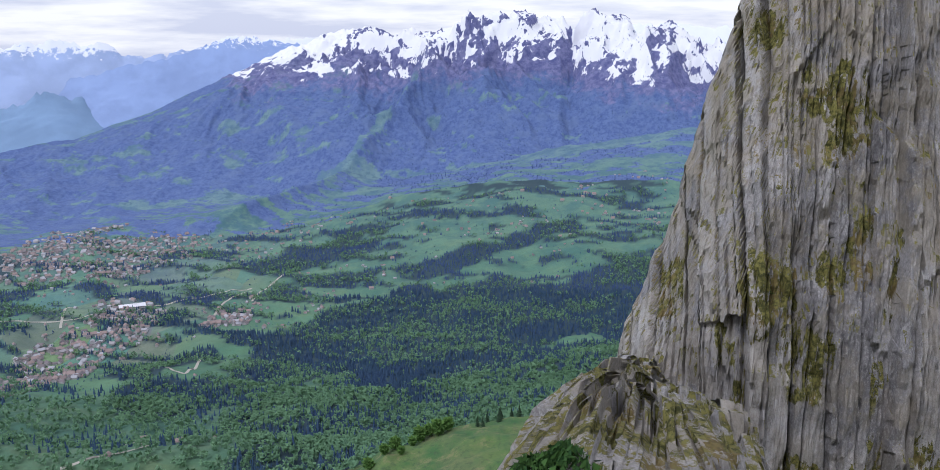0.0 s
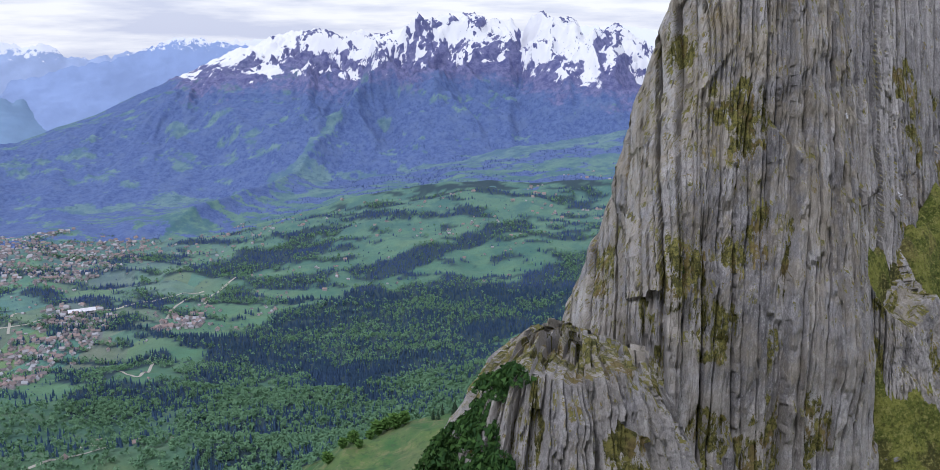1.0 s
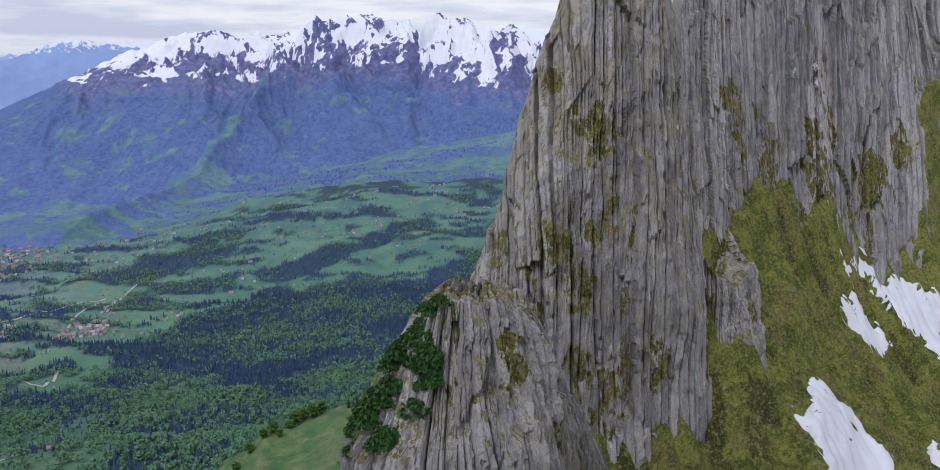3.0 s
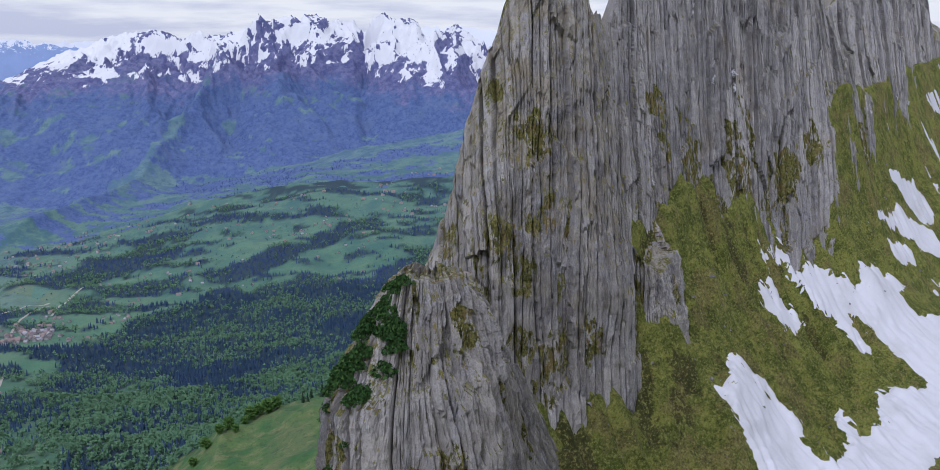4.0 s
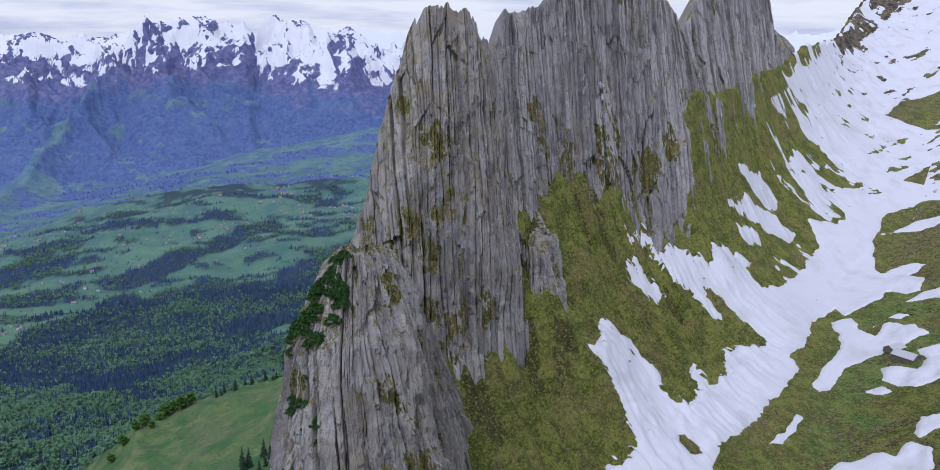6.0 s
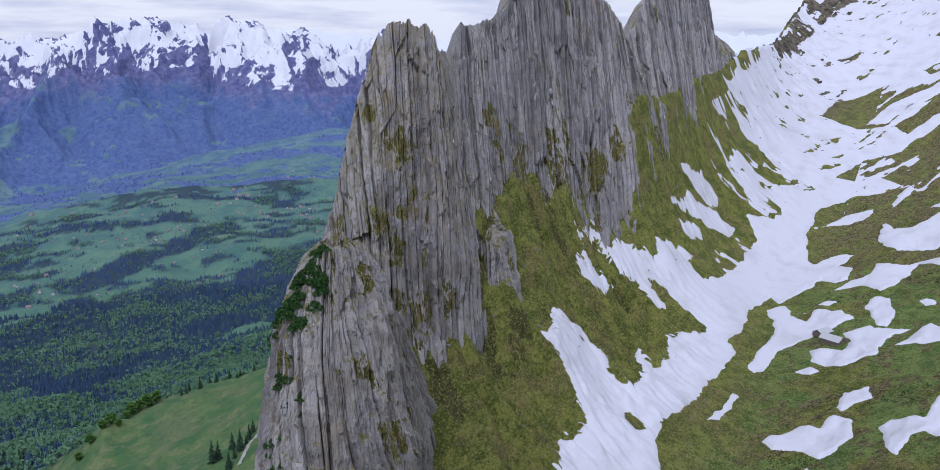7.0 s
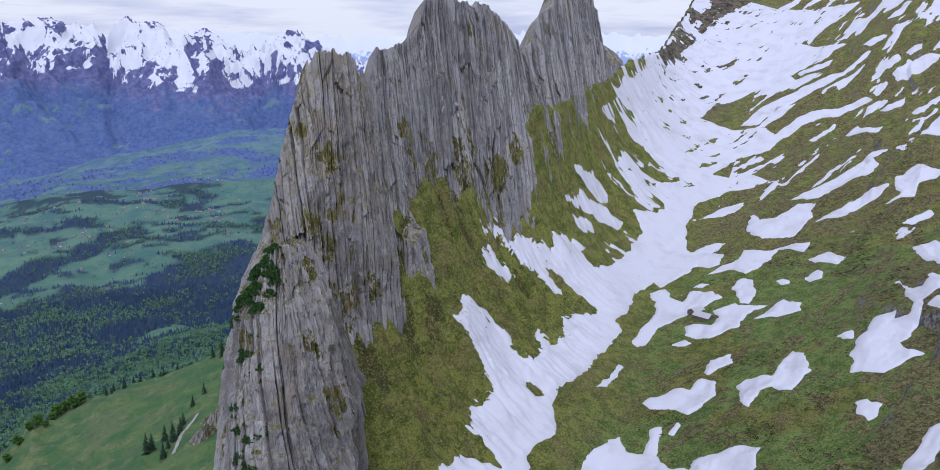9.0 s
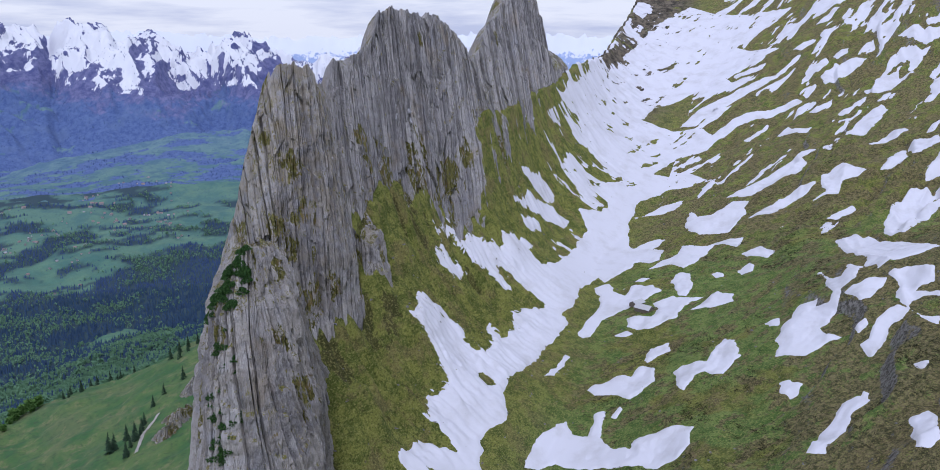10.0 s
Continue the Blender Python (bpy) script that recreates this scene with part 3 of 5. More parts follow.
def build_bowl():
    s = np.concatenate([np.linspace(-900, -420, 16), np.linspace(-420, 0, 90)[1:], np.linspace(0, 480, 320)[1:], np.linspace(480, 1500, 180)[1:]])
    p = np.concatenate([np.linspace(-130, -40, 16), np.linspace(-40, 320, 260)[1:], np.linspace(320, 1100, 150)[1:]])
    ss, pp = np.meshgrid(s, p)
    x, y = to_plan(ss, pp)
    me = grid_mesh("ground", x, y, bowl(ss, pp))
    attribute(me, "lush", ease(85, 135, pp))
    attribute(me, "meadow", ease(85, 135, pp) * (1 - 0.7 * ease(330, 450, ss)))
    attribute(me, "heath", 0.5 * ease(350, 470, ss) + ease(200, 330, pp) * ease(420, 250, ss) + 0.6 * ease(60, -40, ss) * ease(150, 200, pp))
    # weight of the painted dark, high in the hollows between spurs
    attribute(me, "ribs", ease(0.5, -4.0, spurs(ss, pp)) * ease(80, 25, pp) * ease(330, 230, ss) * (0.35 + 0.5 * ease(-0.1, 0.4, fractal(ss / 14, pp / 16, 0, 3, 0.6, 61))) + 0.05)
    attribute(me, "crag", ease(690, 860, ss) * ease(120, 50, pp))
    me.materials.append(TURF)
    tagged(new("ground", me), "steep alpine pasture of short olive turf below the ridge", "ground", kind="structure")


# ---- snow left from winter: outlines in ridge axes (along, out) ----
GULLY_HEAD = ((182, 5), (213, 2), (245, 8), (256, 16), (267, 22), (273, 31), (278, 26), (292, 28), (305, 34), (318, 43), (303, 41), (303, 53), (332, 60), (377, 63), (413, 65), (441, 68), (461, 67), (500, 76), (556, 95), (506, 97), (466, 100), (402, 113), (374, 104), (345, 91), (308, 85), (262, 88), (248, 76), (254, 56), (253, 41), (250, 27), (247, 37), (235, 44), (238, 31), (241, 23), (208, 17), (212, 5))
GULLY_LOBE = ((366, 94), (308, 85), (262, 88), (244, 85), (236, 93), (166, 87), (120, 83), (94, 83), (80, 92), (53, 85), (44, 85), (42, 89), (27, 90), (-7, 66), (-7, 58), (-4, 57), (7, 58), (18, 59), (24, 71), (27, 77), (30, 66), (32, 58), (51, 51), (59, 59), (67, 58), (71, 55), (72, 49), (73, 44), (76, 39), (83, 31), (82, 28), (88, 31), (103, 23), (107, 28), (116, 35), (116, 44), (117, 49), (114, 52), (114, 56), (115, 60), (131, 62), (145, 60), (165, 48), (167, 50), (163, 60), (167, 65), (181, 65), (197, 58), (219, 59), (226, 65), (245, 71), (270, 73), (333, 76))
TURF_ISLE = ((98, 67), (100, 72), (98, 77), (90, 74), (92, 69))
UPPER_SNOW = ((406, 74), (384, 109), (413, 109), (458, 99), (531, 99), (586, 121), (606, 170), (637, 141), (619, 103), (688, 122), (705, 155), (736, 167), (772, 142), (770, 97), (771, 65), (832, 76), (889, 114), (936, 191), (961, 229), (1028, 169), (1076, 218), (1113, 243), (1228, 76), (1104, 31), (975, 14), (807, 0), (583, -4), (610, 12), (595, 26), (601, 50), (568, 77), (536, 63), (533, 47), (522, 25), (490, 27), (498, 44), (505, 72), (479, 74), (447, 53), (425, 70))
PATCHES = [
    ((220, 103), (243, 103), (271, 106), (303, 104), (322, 96), (331, 105), (314, 112), (306, 123), (324, 126), (325, 143), (309, 151), (299, 144), (289, 133), (276, 126), (258, 113), (232, 111), (217, 107)),
    ((246, 135), (259, 133), (260, 143), (259, 151), (275, 156), (290, 148), (299, 163), (295, 166), (291, 186), (276, 173), (260, 169), (250, 171), (237, 152), (242, 140)),
    ((335, 157), (352, 163), (348, 172), (319, 176), (297, 173), (298, 166), (318, 161)),
    ((413, 121), (418, 141), (389, 139), (384, 132), (391, 122)),
    ((420, 158), (419, 172), (430, 211), (399, 206), (423, 185), (373, 172), (362, 164), (379, 151), (368, 132), (384, 142), (404, 155)),
    ((264, 179), (282, 189), (290, 197), (279, 210), (266, 209), (264, 199)),
    ((340, 210), (351, 218), (342, 223), (329, 222), (328, 213)),
    ((382, 211), (391, 225), (371, 237), (359, 231), (372, 215)),
    ((337, 190), (340, 193), (336, 198), (331, 198), (332, 193)),
    ((160, 179), (165, 184), (162, 198), (172, 201), (196, 208), (180, 216), (163, 216), (162, 219), (140, 210), (147, 199), (145, 192), (128, 188), (132, 185)),
    ((147, 126), (154, 129), (163, 141), (165, 145), (163, 151), (177, 156), (169, 164), (153, 166), (140, 161), (133, 155), (142, 142), (141, 132)),
    ((185, 157), (204, 158), (208, 169), (194, 172), (190, 164), (181, 159)),
    ((230, 130), (235, 136), (231, 143), (226, 137)),
    ((141, 97), (160, 102), (182, 102), (181, 104), (167, 104), (148, 101)),
    ((50, 109), (69, 110), (95, 114), (106, 120), (93, 126), (91, 138), (116, 137), (119, 141), (89, 143), (78, 153), (71, 165), (81, 168), (82, 180), (87, 189), (80, 198), (61, 197), (51, 192), (50, 184), (55, 172), (56, 159), (60, 130), (64, 124)),
    ((113, 148), (126, 150), (122, 152), (112, 150)),
    ((151, 240), (162, 242), (168, 239), (185, 242), (199, 250), (218, 253), (211, 264), (205, 261), (200, 270), (210, 273), (260, 267), (226, 279), (249, 285), (239, 291), (213, 286), (209, 276), (192, 275), (176, 271), (172, 265), (159, 266), (156, 278), (149, 267), (144, 256)),
    ((200, 280), (208, 293), (206, 303), (196, 299), (183, 292), (182, 287)),
    ((138, 286), (141, 291), (156, 294), (166, 300), (168, 307), (162, 313), (181, 306), (200, 310), (208, 305), (211, 315), (196, 328), (187, 327), (185, 318), (182, 315), (176, 328), (175, 314), (162, 310), (150, 299), (132, 294), (122, 289)),
    ((142, 313), (138, 322), (127, 321), (131, 316)),
    ((28, 254), (36, 256), (52, 264), (61, 268), (76, 272), (80, 280), (87, 282), (83, 285), (71, 284), (57, 274), (35, 269), (29, 263), (22, 264)),
    ((115, 243), (115, 246), (107, 253), (99, 248), (103, 245)),
    ((20, 296), (36, 300), (40, 305), (32, 308), (5, 304), (1, 300), (3, 296)),
    ((89, 305), (87, 311), (82, 308)),
    ((363, 284), (366, 297), (344, 309), (312, 316), (291, 333), (233, 335), (227, 320), (224, 308), (220, 300), (242, 295), (267, 296), (337, 286)),
    ((157, 282), (160, 288), (154, 289), (149, 284)),
    ((203, 234), (207, 240), (193, 240), (194, 236)),
    ((496, 102), (538, 122), (554, 144), (536, 140), (517, 128), (508, 110)),
    ((471, 154), (517, 155), (498, 164), (496, 177), (520, 196), (515, 210), (484, 207), (450, 196), (444, 169)),
    ((540, 189), (557, 208), (573, 234), (624, 260), (627, 273), (601, 259), (577, 265), (557, 256), (540, 227), (526, 213)),
    ((478, 214), (491, 232), (516, 252), (516, 271), (503, 267), (495, 256), (476, 232)),
    ((481, 270), (491, 279), (529, 278), (544, 295), (515, 315), (502, 295), (484, 290)),
    ((772, 134), (818, 153), (821, 174), (796, 160), (777, 143)),
    ((746, 155), (784, 184), (787, 225), (797, 255), (788, 260), (769, 230), (761, 194), (733, 169), (720, 153)),
    ((834, 282), (859, 300), (852, 321), (846, 334), (829, 321), (817, 299), (812, 288)),
    ((772, 331), (776, 351), (813, 371), (783, 368), (784, 384), (758, 355), (747, 342)),
    ((637, 303), (700, 324), (716, 344), (697, 350), (658, 332), (639, 312)),
    ((601, 326), (627, 348), (617, 361), (603, 349)),
    ((510, 328), (558, 348), (576, 366), (583, 385), (550, 381), (520, 360), (509, 337)),
    ((879, 372), (889, 397), (873, 402), (871, 418), (849, 416), (842, 401), (863, 386)),
    ((933, 248), (946, 272), (936, 275), (921, 258)),
    ((879, 298), (893, 316), (876, 316), (871, 302)),
    ((1000, 278), (1033, 303), (1027, 308), (993, 292)),
    ((713, 199), (748, 222), (739, 221), (705, 204)),
    ((715, 234), (724, 246), (716, 250), (705, 272), (697, 268), (705, 244)),
    ((756, 271), (767, 294), (756, 294), (743, 277)),
    ((452, 342), (461, 360), (454, 369), (410, 364), (376, 347), (344, 330), (363, 319), (387, 321)),
    ((429, 278), (459, 300), (452, 303), (428, 286)),
    ((720, 299), (752, 330), (737, 327), (709, 304)),
    ((924, 170), (922, 214), (910, 208), (909, 176)),
    ((782, 113), (831, 132), (860, 179), (880, 226), (916, 254), (912, 259), (874, 233), (857, 217), (835, 181), (806, 149), (781, 133)),
    ((374, 78), (337, 101), (382, 120), (446, 139), (445, 127), (406, 105)),
    ((332, 20), (383, 21), (409, 35), (418, 49), (400, 49), (366, 28)),
    ((387, 12), (424, 18), (428, 34), (414, 32)),
    ((330, 27), (361, 34), (352, 39), (326, 34)),
    ((171, 11), (182, 15), (185, 22), (197, 23), (181, 25), (172, 20), (170, 13)),
    ((245, 23), (249, 27), (246, 43), (242, 41)),
]


def make_snow_mesh(name, s, p, depth):
    """A snow sheet over the pasture; where depth is negative it dives under the turf."""
    keep = depth > -1.0
    x, y = to_plan(s, p)
    z = bowl(s, p) + np.clip(depth, -1.2, 0.9)
    filled = sum(bowl(s + d, p) for d in (-8, 0, 8)) / 3 + 0.6
    z = z + np.clip(filled - z, 0, 4) * np.clip(0.6 * depth, 0, 1) + 0.12 * fractal(s / 7, p / 7, 0, 3, 0.5, 201)
    rows, cols = s.shape
    k = np.arange(rows * cols).reshape(rows, cols)
    quads = np.stack([k[:-1, :-1], k[:-1, 1:], k[1:, 1:], k[1:, :-1]], -1).reshape(-1, 4)
    flat = keep.ravel()
    quads = quads[flat[quads].any(1)]
    used = np.unique(quads)
    index = np.zeros(rows * cols, np.int64)
    index[used] = np.arange(len(used))
    verts = np.stack([x, y, z], -1).reshape(-1, 3)[used]
    me = array_mesh(name, verts, index[quads], True)
    me.materials.append(SNOW)
    return new(name, me)


def ragged(s, p, size):
    return min(1.5, 0.07 * size) * fractal(s / 12, p / 9, 0, 4, 0.5, 210)


def build_snow():
    for name, ring, step, label in (("snowfield", GULLY_HEAD + GULLY_LOBE, 1.2, "wide white snowfield lying in the grassy gully"),
                                    ("snowfield", UPPER_SNOW, 2.6, "long white snowfield filling the upper valley bowl")):
        low, high = np.min(ring, 0) - 8, np.max(ring, 0) + 8
        s, p = np.meshgrid(np.arange(low[0], high[0], step), np.arange(low[1], high[1], step * 0.7))
        if ring == UPPER_SNOW:
            depth = outline_distance(s, p, ring)
        else:
            depth = np.minimum(np.maximum(outline_distance(s, p, GULLY_HEAD), outline_distance(s, p, GULLY_LOBE)), -outline_distance(s, p, TURF_ISLE))
        depth = depth + ragged(s, p, 30)
        rocks = 5.0 * (fractal((s + 0.4 * p) / 30, (p - 0.4 * s) / 9, 0, 4, 0.6, 214) - 0.9) - 9 * ease(520, 380, s)
        tagged(make_snow_mesh(name, s, p, np.minimum(depth, -rocks) * 0.45), label, "snowfield")
    for ring in PATCHES:
        low, high = np.min(ring, 0) - 6, np.max(ring, 0) + 6
        size = float(np.min(high - low))
        s, p = np.meshgrid(np.arange(low[0], high[0], 0.9), np.arange(low[1], high[1], 0.7))
        depth = outline_distance(s, p, ring) + ragged(s, p, size) + 0.5
        tagged(make_snow_mesh("snow_patch", s, p, depth * 0.5), "white patch of old snow on alpine turf", "snow patch", group="snow patches on the pasture")
    s, p = np.meshgrid(np.arange(230, 1400, 2.6), np.arange(120, 900, 1.9))
    field = fractal((s + 0.45 * p) / 75, (p - 0.45 * s) / 19, 0, 4, 0.58, 220) + 0.35 * soft(s / 160, p / 120, 0, 223)
    level = np.interp(s, (230, 420, 560, 800, 1400), (1.3, 1.1, 0.75, 0.3, 0.1))
    free = np.full(s.shape, 1e9)
    for ring in PATCHES:
        free = np.minimum(free, -outline_distance(s, p, ring))
    depth = np.minimum((field - level) * 6.0, (free - 9) * 0.3) * ease(118, 135, p)
    tagged(make_snow_mesh("snow_streaks", s, p, depth), "thin streaks of old snow lying between turf ribs", "snow", kind="stuff")
    s, p = np.meshgrid(np.arange(640, 1200, 1.8), np.arange(-11, 40, 1.1))
    field = fractal((s + 0.8 * p) / 34, (p - 0.2 * s) / 26, 0, 4, 0.55, 240)
    tagged(make_snow_mesh("snow_gullies", s, p, np.clip((field - 0.12) * 4, -1.2, 0.9)), "snow lying in the gullies of the brown crag", "snow", kind="stuff")
    s, p = np.meshgrid(np.arange(300, 640, 1.0), np.arange(2, 90, 1.4))
    field = fractal((s - 0.45 * p) / 17, (p + 0.3 * s) / 40, 0, 4, 0.58, 230) + np.interp(s, (300, 430, 520, 640), (-1.6, -0.55, 0.0, 0.2)) + 0.55 * soft(s / 34, p / 20, 0, 233)
    tagged(make_snow_mesh("snow_runnels", s, p, np.clip((field - 0.12) * 4, -1.2, 0.9)), "narrow snow runnels down the grass below the rock wall", "snow", kind="stuff")


SCRAPS = ((172, 259, 31, 2.6), (183, 257, 5.5, 3.2), (183, 256, -1.5, 4.2), (199, 266, 0, 3.4), (199, 265, -6, 4.5), (131, 205, -39, 2.4), (174, 262, 32, 2.2), (171, 257, 28, 3.0), (197, 264, 1, 3.6),
          (409, 430, 38, 4.0), (95, 168, -13.5, 1.6), (405, 405, -24, 3.2), (420, 412, -28, 3.4), (352, 363, -29, 3.0))


def build_scraps():
    """Slivers of old snow caught in the clefts of the wall."""
    rng = np.random.default_rng(77)
    for x, y, z, high in SCRAPS:
        rows, verts = 9, []
        for i in range(rows):
            f = i / (rows - 1)
            half = (0.16 + 0.2 * rng.uniform()) * high * 0.5 * math.sin(math.pi * (0.08 + 0.86 * f))
            mid = 0.12 * high * rng.normal()
            verts += [(mid - half, 0.5, high * (f - 0.5)), (mid, -0.35 * half - 0.15, high * (f - 0.5)), (mid + half, 0.5, high * (f - 0.5))]
        k = 3 * np.arange(rows - 1)[:, None]
        faces = np.concatenate([k + (0, 1, 4, 3), k + (1, 2, 5, 4)])
        me = array_mesh("snow_scrap", np.array(verts), faces, True)
        me.materials.append(SNOW)
        ob = new("snow_scrap", me)
        ob.matrix_basis = pose(x - 0.2, y - 0.7, z, 0, 0, -35)
        tagged(ob, "thin sliver of old snow caught in a rock cleft", "snow patch", group="snow slivers in the rock wall")


# ---- valley and distance ----
HUB = (-30.0, -110.0, 15.0)


def valley(x, y):
    z = np.interp(y, (-500, 300, 490, 600, 660, 720, 985, 1257, 1450, 2000, 2600), (-238, -272, -304, -320, -331, -352, -475, -532, -562, -562, -565))
    near = ease(1700, 500, y)
    z = z + np.clip(x, -60, 400) * (0.03 + 0.27 * near)
    z = z - 0.8 * np.clip(-72 - x, 0, 220) * ease(900, 650, y)
    z = z + 10 * np.exp(-((x + 30) / 55) ** 2 - ((y - 690) / 45) ** 2)
    z = z + 4 * fractal(x / 38, y / 38, 0, 4, 0.55, 73) * ease(900, 700, y)
    z = z + 11 * fractal(x / 150, y / 150, 0, 4, 0.5, 70) * ease(450, 900, y)
    far = np.hypot(x - HUB[0], y - HUB[1])
    z = z + 0.155 * np.clip(far - 1900, 0, None) * ease(-14, 2, np.degrees(np.arctan2(x - HUB[0], y - HUB[1])))
    s, p = to_ridge(x, y)
    return z - 160 * ease(-90, 40, p)


SKYLINE = ((-40, -7.0), (-28.5, -6.6), (-26, -6.35), (-23.5, -6.1), (-21.2, -5.3), (-19.3, -4.7), (-17.6, -3.93), (-15.7, -3.06), (-13.9, -2.25), (-12.5, -1.6), (-11, -0.95), (-9.6, -0.58), (-8.8, -0.08), (-7.8, 0.12), (-6.1, 0.42), (-4.6, 0.02), (-3.6, 0.32), (-1.7, 0.12), (0.6, 0.87),
           (1.8, 0.72), (2.9, 0.42), (5.0, 0.77), (6.15, 0.72), (6.8, -0.23), (7.5, 0.52), (8.4, 0.97), (9.3, 1.02), (10.0, 0.82), (10.7, -0.03), (11.6, 0.02), (12.7, 0.47), (13.5, -0.23), (14.9, -0.78),
           (16.2, -1.3), (17.5, -0.75), (18.8, -0.55), (20.3, -1.3), (22.3, -1.95), (24, -1.85), (28, -1.6), (34, -1.9), (50, -2.0))
SNOWLINE = ((-40, 0), (-16, -0.6), (-13.7, -2.0), (-9.3, -1.9), (-6.4, -1.5), (-2.9, -1.9), (-0.4, -1.1), (1.8, -1.1), (5.6, -1.2), (9, -1.9), (13.9, -2.5), (17, -1.9), (24, -2.6), (50, -2.6))
# each layer's tone is paler and bluer: haze put into the colour
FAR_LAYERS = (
    ("backdrop_foothill", 4600, (0.2, 0.3, 0.46), 3.0, ((-40, -4.0), (-27.3, -4.3), (-26.1, -3.75), (-25, -3.3), (-24.3, -3.4), (-23.3, -3.5), (-22.3, -4.3), (-21.1, -4.9), (-18, -5.5), (50, -6)), "low wooded foothill tinted blue for the haze of the plain"),
    ("backdrop_middle_range", 4680, (0.27, 0.36, 0.6), -0.75, ((-40, -4.5), (-25.4, -3.6), (-23.9, -2.9), (-22.6, -2.35), (-21.4, -2.35), (-19.9, -1.65), (-19, -1.75), (-17.5, -1.35), (-15.9, -0.85), (-14.1, -0.1), (-12.5, -0.4), (-10.9, -0.7), (-5, -1), (50, -3)), "mountain tinted hazy blue with a lightly snowed top"),
    ("backdrop_far_range", 4780, (0.36, 0.45, 0.68), -1.25, ((-40, -0.7), (-27, -0.67), (-25.1, -0.6), (-23.5, -0.5), (-22.3, -0.6), (-21.1, -0.85), (-19.9, -1.5), (-18.5, -1.2), (-12, -0.4), (0, -0.2), (10.9, 0.45), (11.8, 0.6), (14.7, 0.4), (16.6, 0.2), (19.5, 0.3), (21.4, 0), (22.9, 0.28), (24.4, 0.1), (26.4, 0.28), (33, 0.4), (50, 0.2)), "far mountain chain with snowy tops, tinted faint blue for haze"),
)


def polar(az, r):
    a = np.radians(az)
    return HUB[0] + r * np.sin(a), HUB[1] + r * np.cos(a)


def inside(x, y, ring):
    """Which points lie inside a ring of plan corners."""
    ring = np.asarray(ring, float)
    hit = np.zeros(np.shape(x), bool)
    for (ax, ay), (bx, by) in zip(ring, np.roll(ring, -1, 0)):
        if ay != by:
            hit ^= ((ay > y) != (by > y)) & (x < (bx - ax) * (y - ay) / (by - ay) + ax)
    return hit


def outline_distance(x, y, ring):
    """Metres inside (plus) or outside (minus) a ring of corners."""
    ring = np.asarray(ring, float)
    best = np.full(np.shape(x), 1e9)
    for a, b in zip(ring, np.roll(ring, -1, 0)):
        ab = b - a
        k = np.clip(((x - a[0]) * ab[0] + (y - a[1]) * ab[1]) / max(ab @ ab, 1e-9), 0, 1)
        best = np.minimum(best, np.hypot(x - a[0] - k * ab[0], y - a[1] - k * ab[1]))
    return np.where(inside(x, y, ring), best, -best)


WOODS = [
    ((393, 1995), (304, 1969), (196, 1864), (91, 1942), (21, 1901), (-114, 1882), (-188, 1802), (-284, 1744), (-367, 1656), (-396, 1575), (-422, 1496), (-405, 1358),
     (-469, 1308), (-545, 1258), (-517, 1111), (-446, 1098), (-344, 1144), (-255, 883), (-227, 780), (-60, 762), (60, 790), (160, 800), (420, 700), (900, 1500), (709, 2079)),
    ((-415, 1831), (-350, 1910), (-228, 1921), (-201, 2001), (-324, 2010), (-415, 1891)),
    ((-179, 1997), (-66, 2032), (98, 2136), (281, 2269), (280, 2199), (111, 2095), (21, 1987), (-131, 1924)),
    ((-606, 2037), (-329, 2042), (-208, 2230), (-302, 2287), (-459, 2263)),
    ((-600, 1321), (-532, 1498), (-443, 1535), (-437, 1471), (-507, 1282)),
    ((-403, 2359), (-228, 2367), (-192, 2324), (-351, 2286)),
]
CLEARINGS = [
    ((-289, 1259), (-250, 1329), (-231, 1259), (-264, 1205)),
    ((153, 1482), (238, 1585), (243, 1516), (180, 1480)),
    ((-430, 843), (-439, 1001), (-401, 1020), (-304, 891), (-249, 873), (-247, 826)),
    ((90, 980), (170, 1010), (160, 960), (100, 940)),
]
TOWNS = [
    ((-1180, 1960), (-1250, 2250), (-1230, 2560), (-900, 2520), (-760, 2420), (-740, 2300), (-819, 2021), (-860, 1924)),
    ((-749, 1291), (-813, 1489), (-755, 1637), (-668, 1720), (-627, 1644), (-664, 1501), (-636, 1292), (-697, 1211)),
    ((-533, 1609), (-536, 1701), (-486, 1746), (-449, 1698), (-465, 1617)),
    ((-866, 1744), (-786, 1797), (-676, 1745), (-719, 1634)),
]
ROADS = [
    ((-436, 841), (-394, 863), (-361, 890), (-429, 993), (-409, 1010)),
    ((-511, 1359), (-465, 1327), (-475, 1430), (-494, 1454)),
    ((-802, 1610), (-844, 1724), (-830, 1750)),
    ((-939, 1644), (-800, 1657), (-704, 1753), (-602, 1834), (-502, 1913)),
    ((-472, 1792), (-469, 1889), (-443, 1991)),
    ((-528, 1633), (-531, 1795), (-496, 1890)),
    ((25, 430), (34, 452), (44, 478), (60, 500)),
]


def wooded(x, y):
    """How far inside a wood a place lies, in metres, with ragged edges."""
    best = np.full(np.shape(x), -1e9)
    for ring in WOODS:
        best = np.maximum(best, outline_distance(x, y, ring))
    for ring in CLEARINGS:
        best = np.minimum(best, -outline_distance(x, y, ring))
    hedges = 60 * (fractal((x - 0.25 * y) / 150, (y + 0.3 * x) / 48, 0, 5, 0.6, 131) - 0.42 + 0.3 * ease(-500, -800, x)) * ease(1150, 1500, y)
    return np.maximum(best + 30 * fractal(x / 70, y / 70, 0, 3, 0.55, 130), hedges)


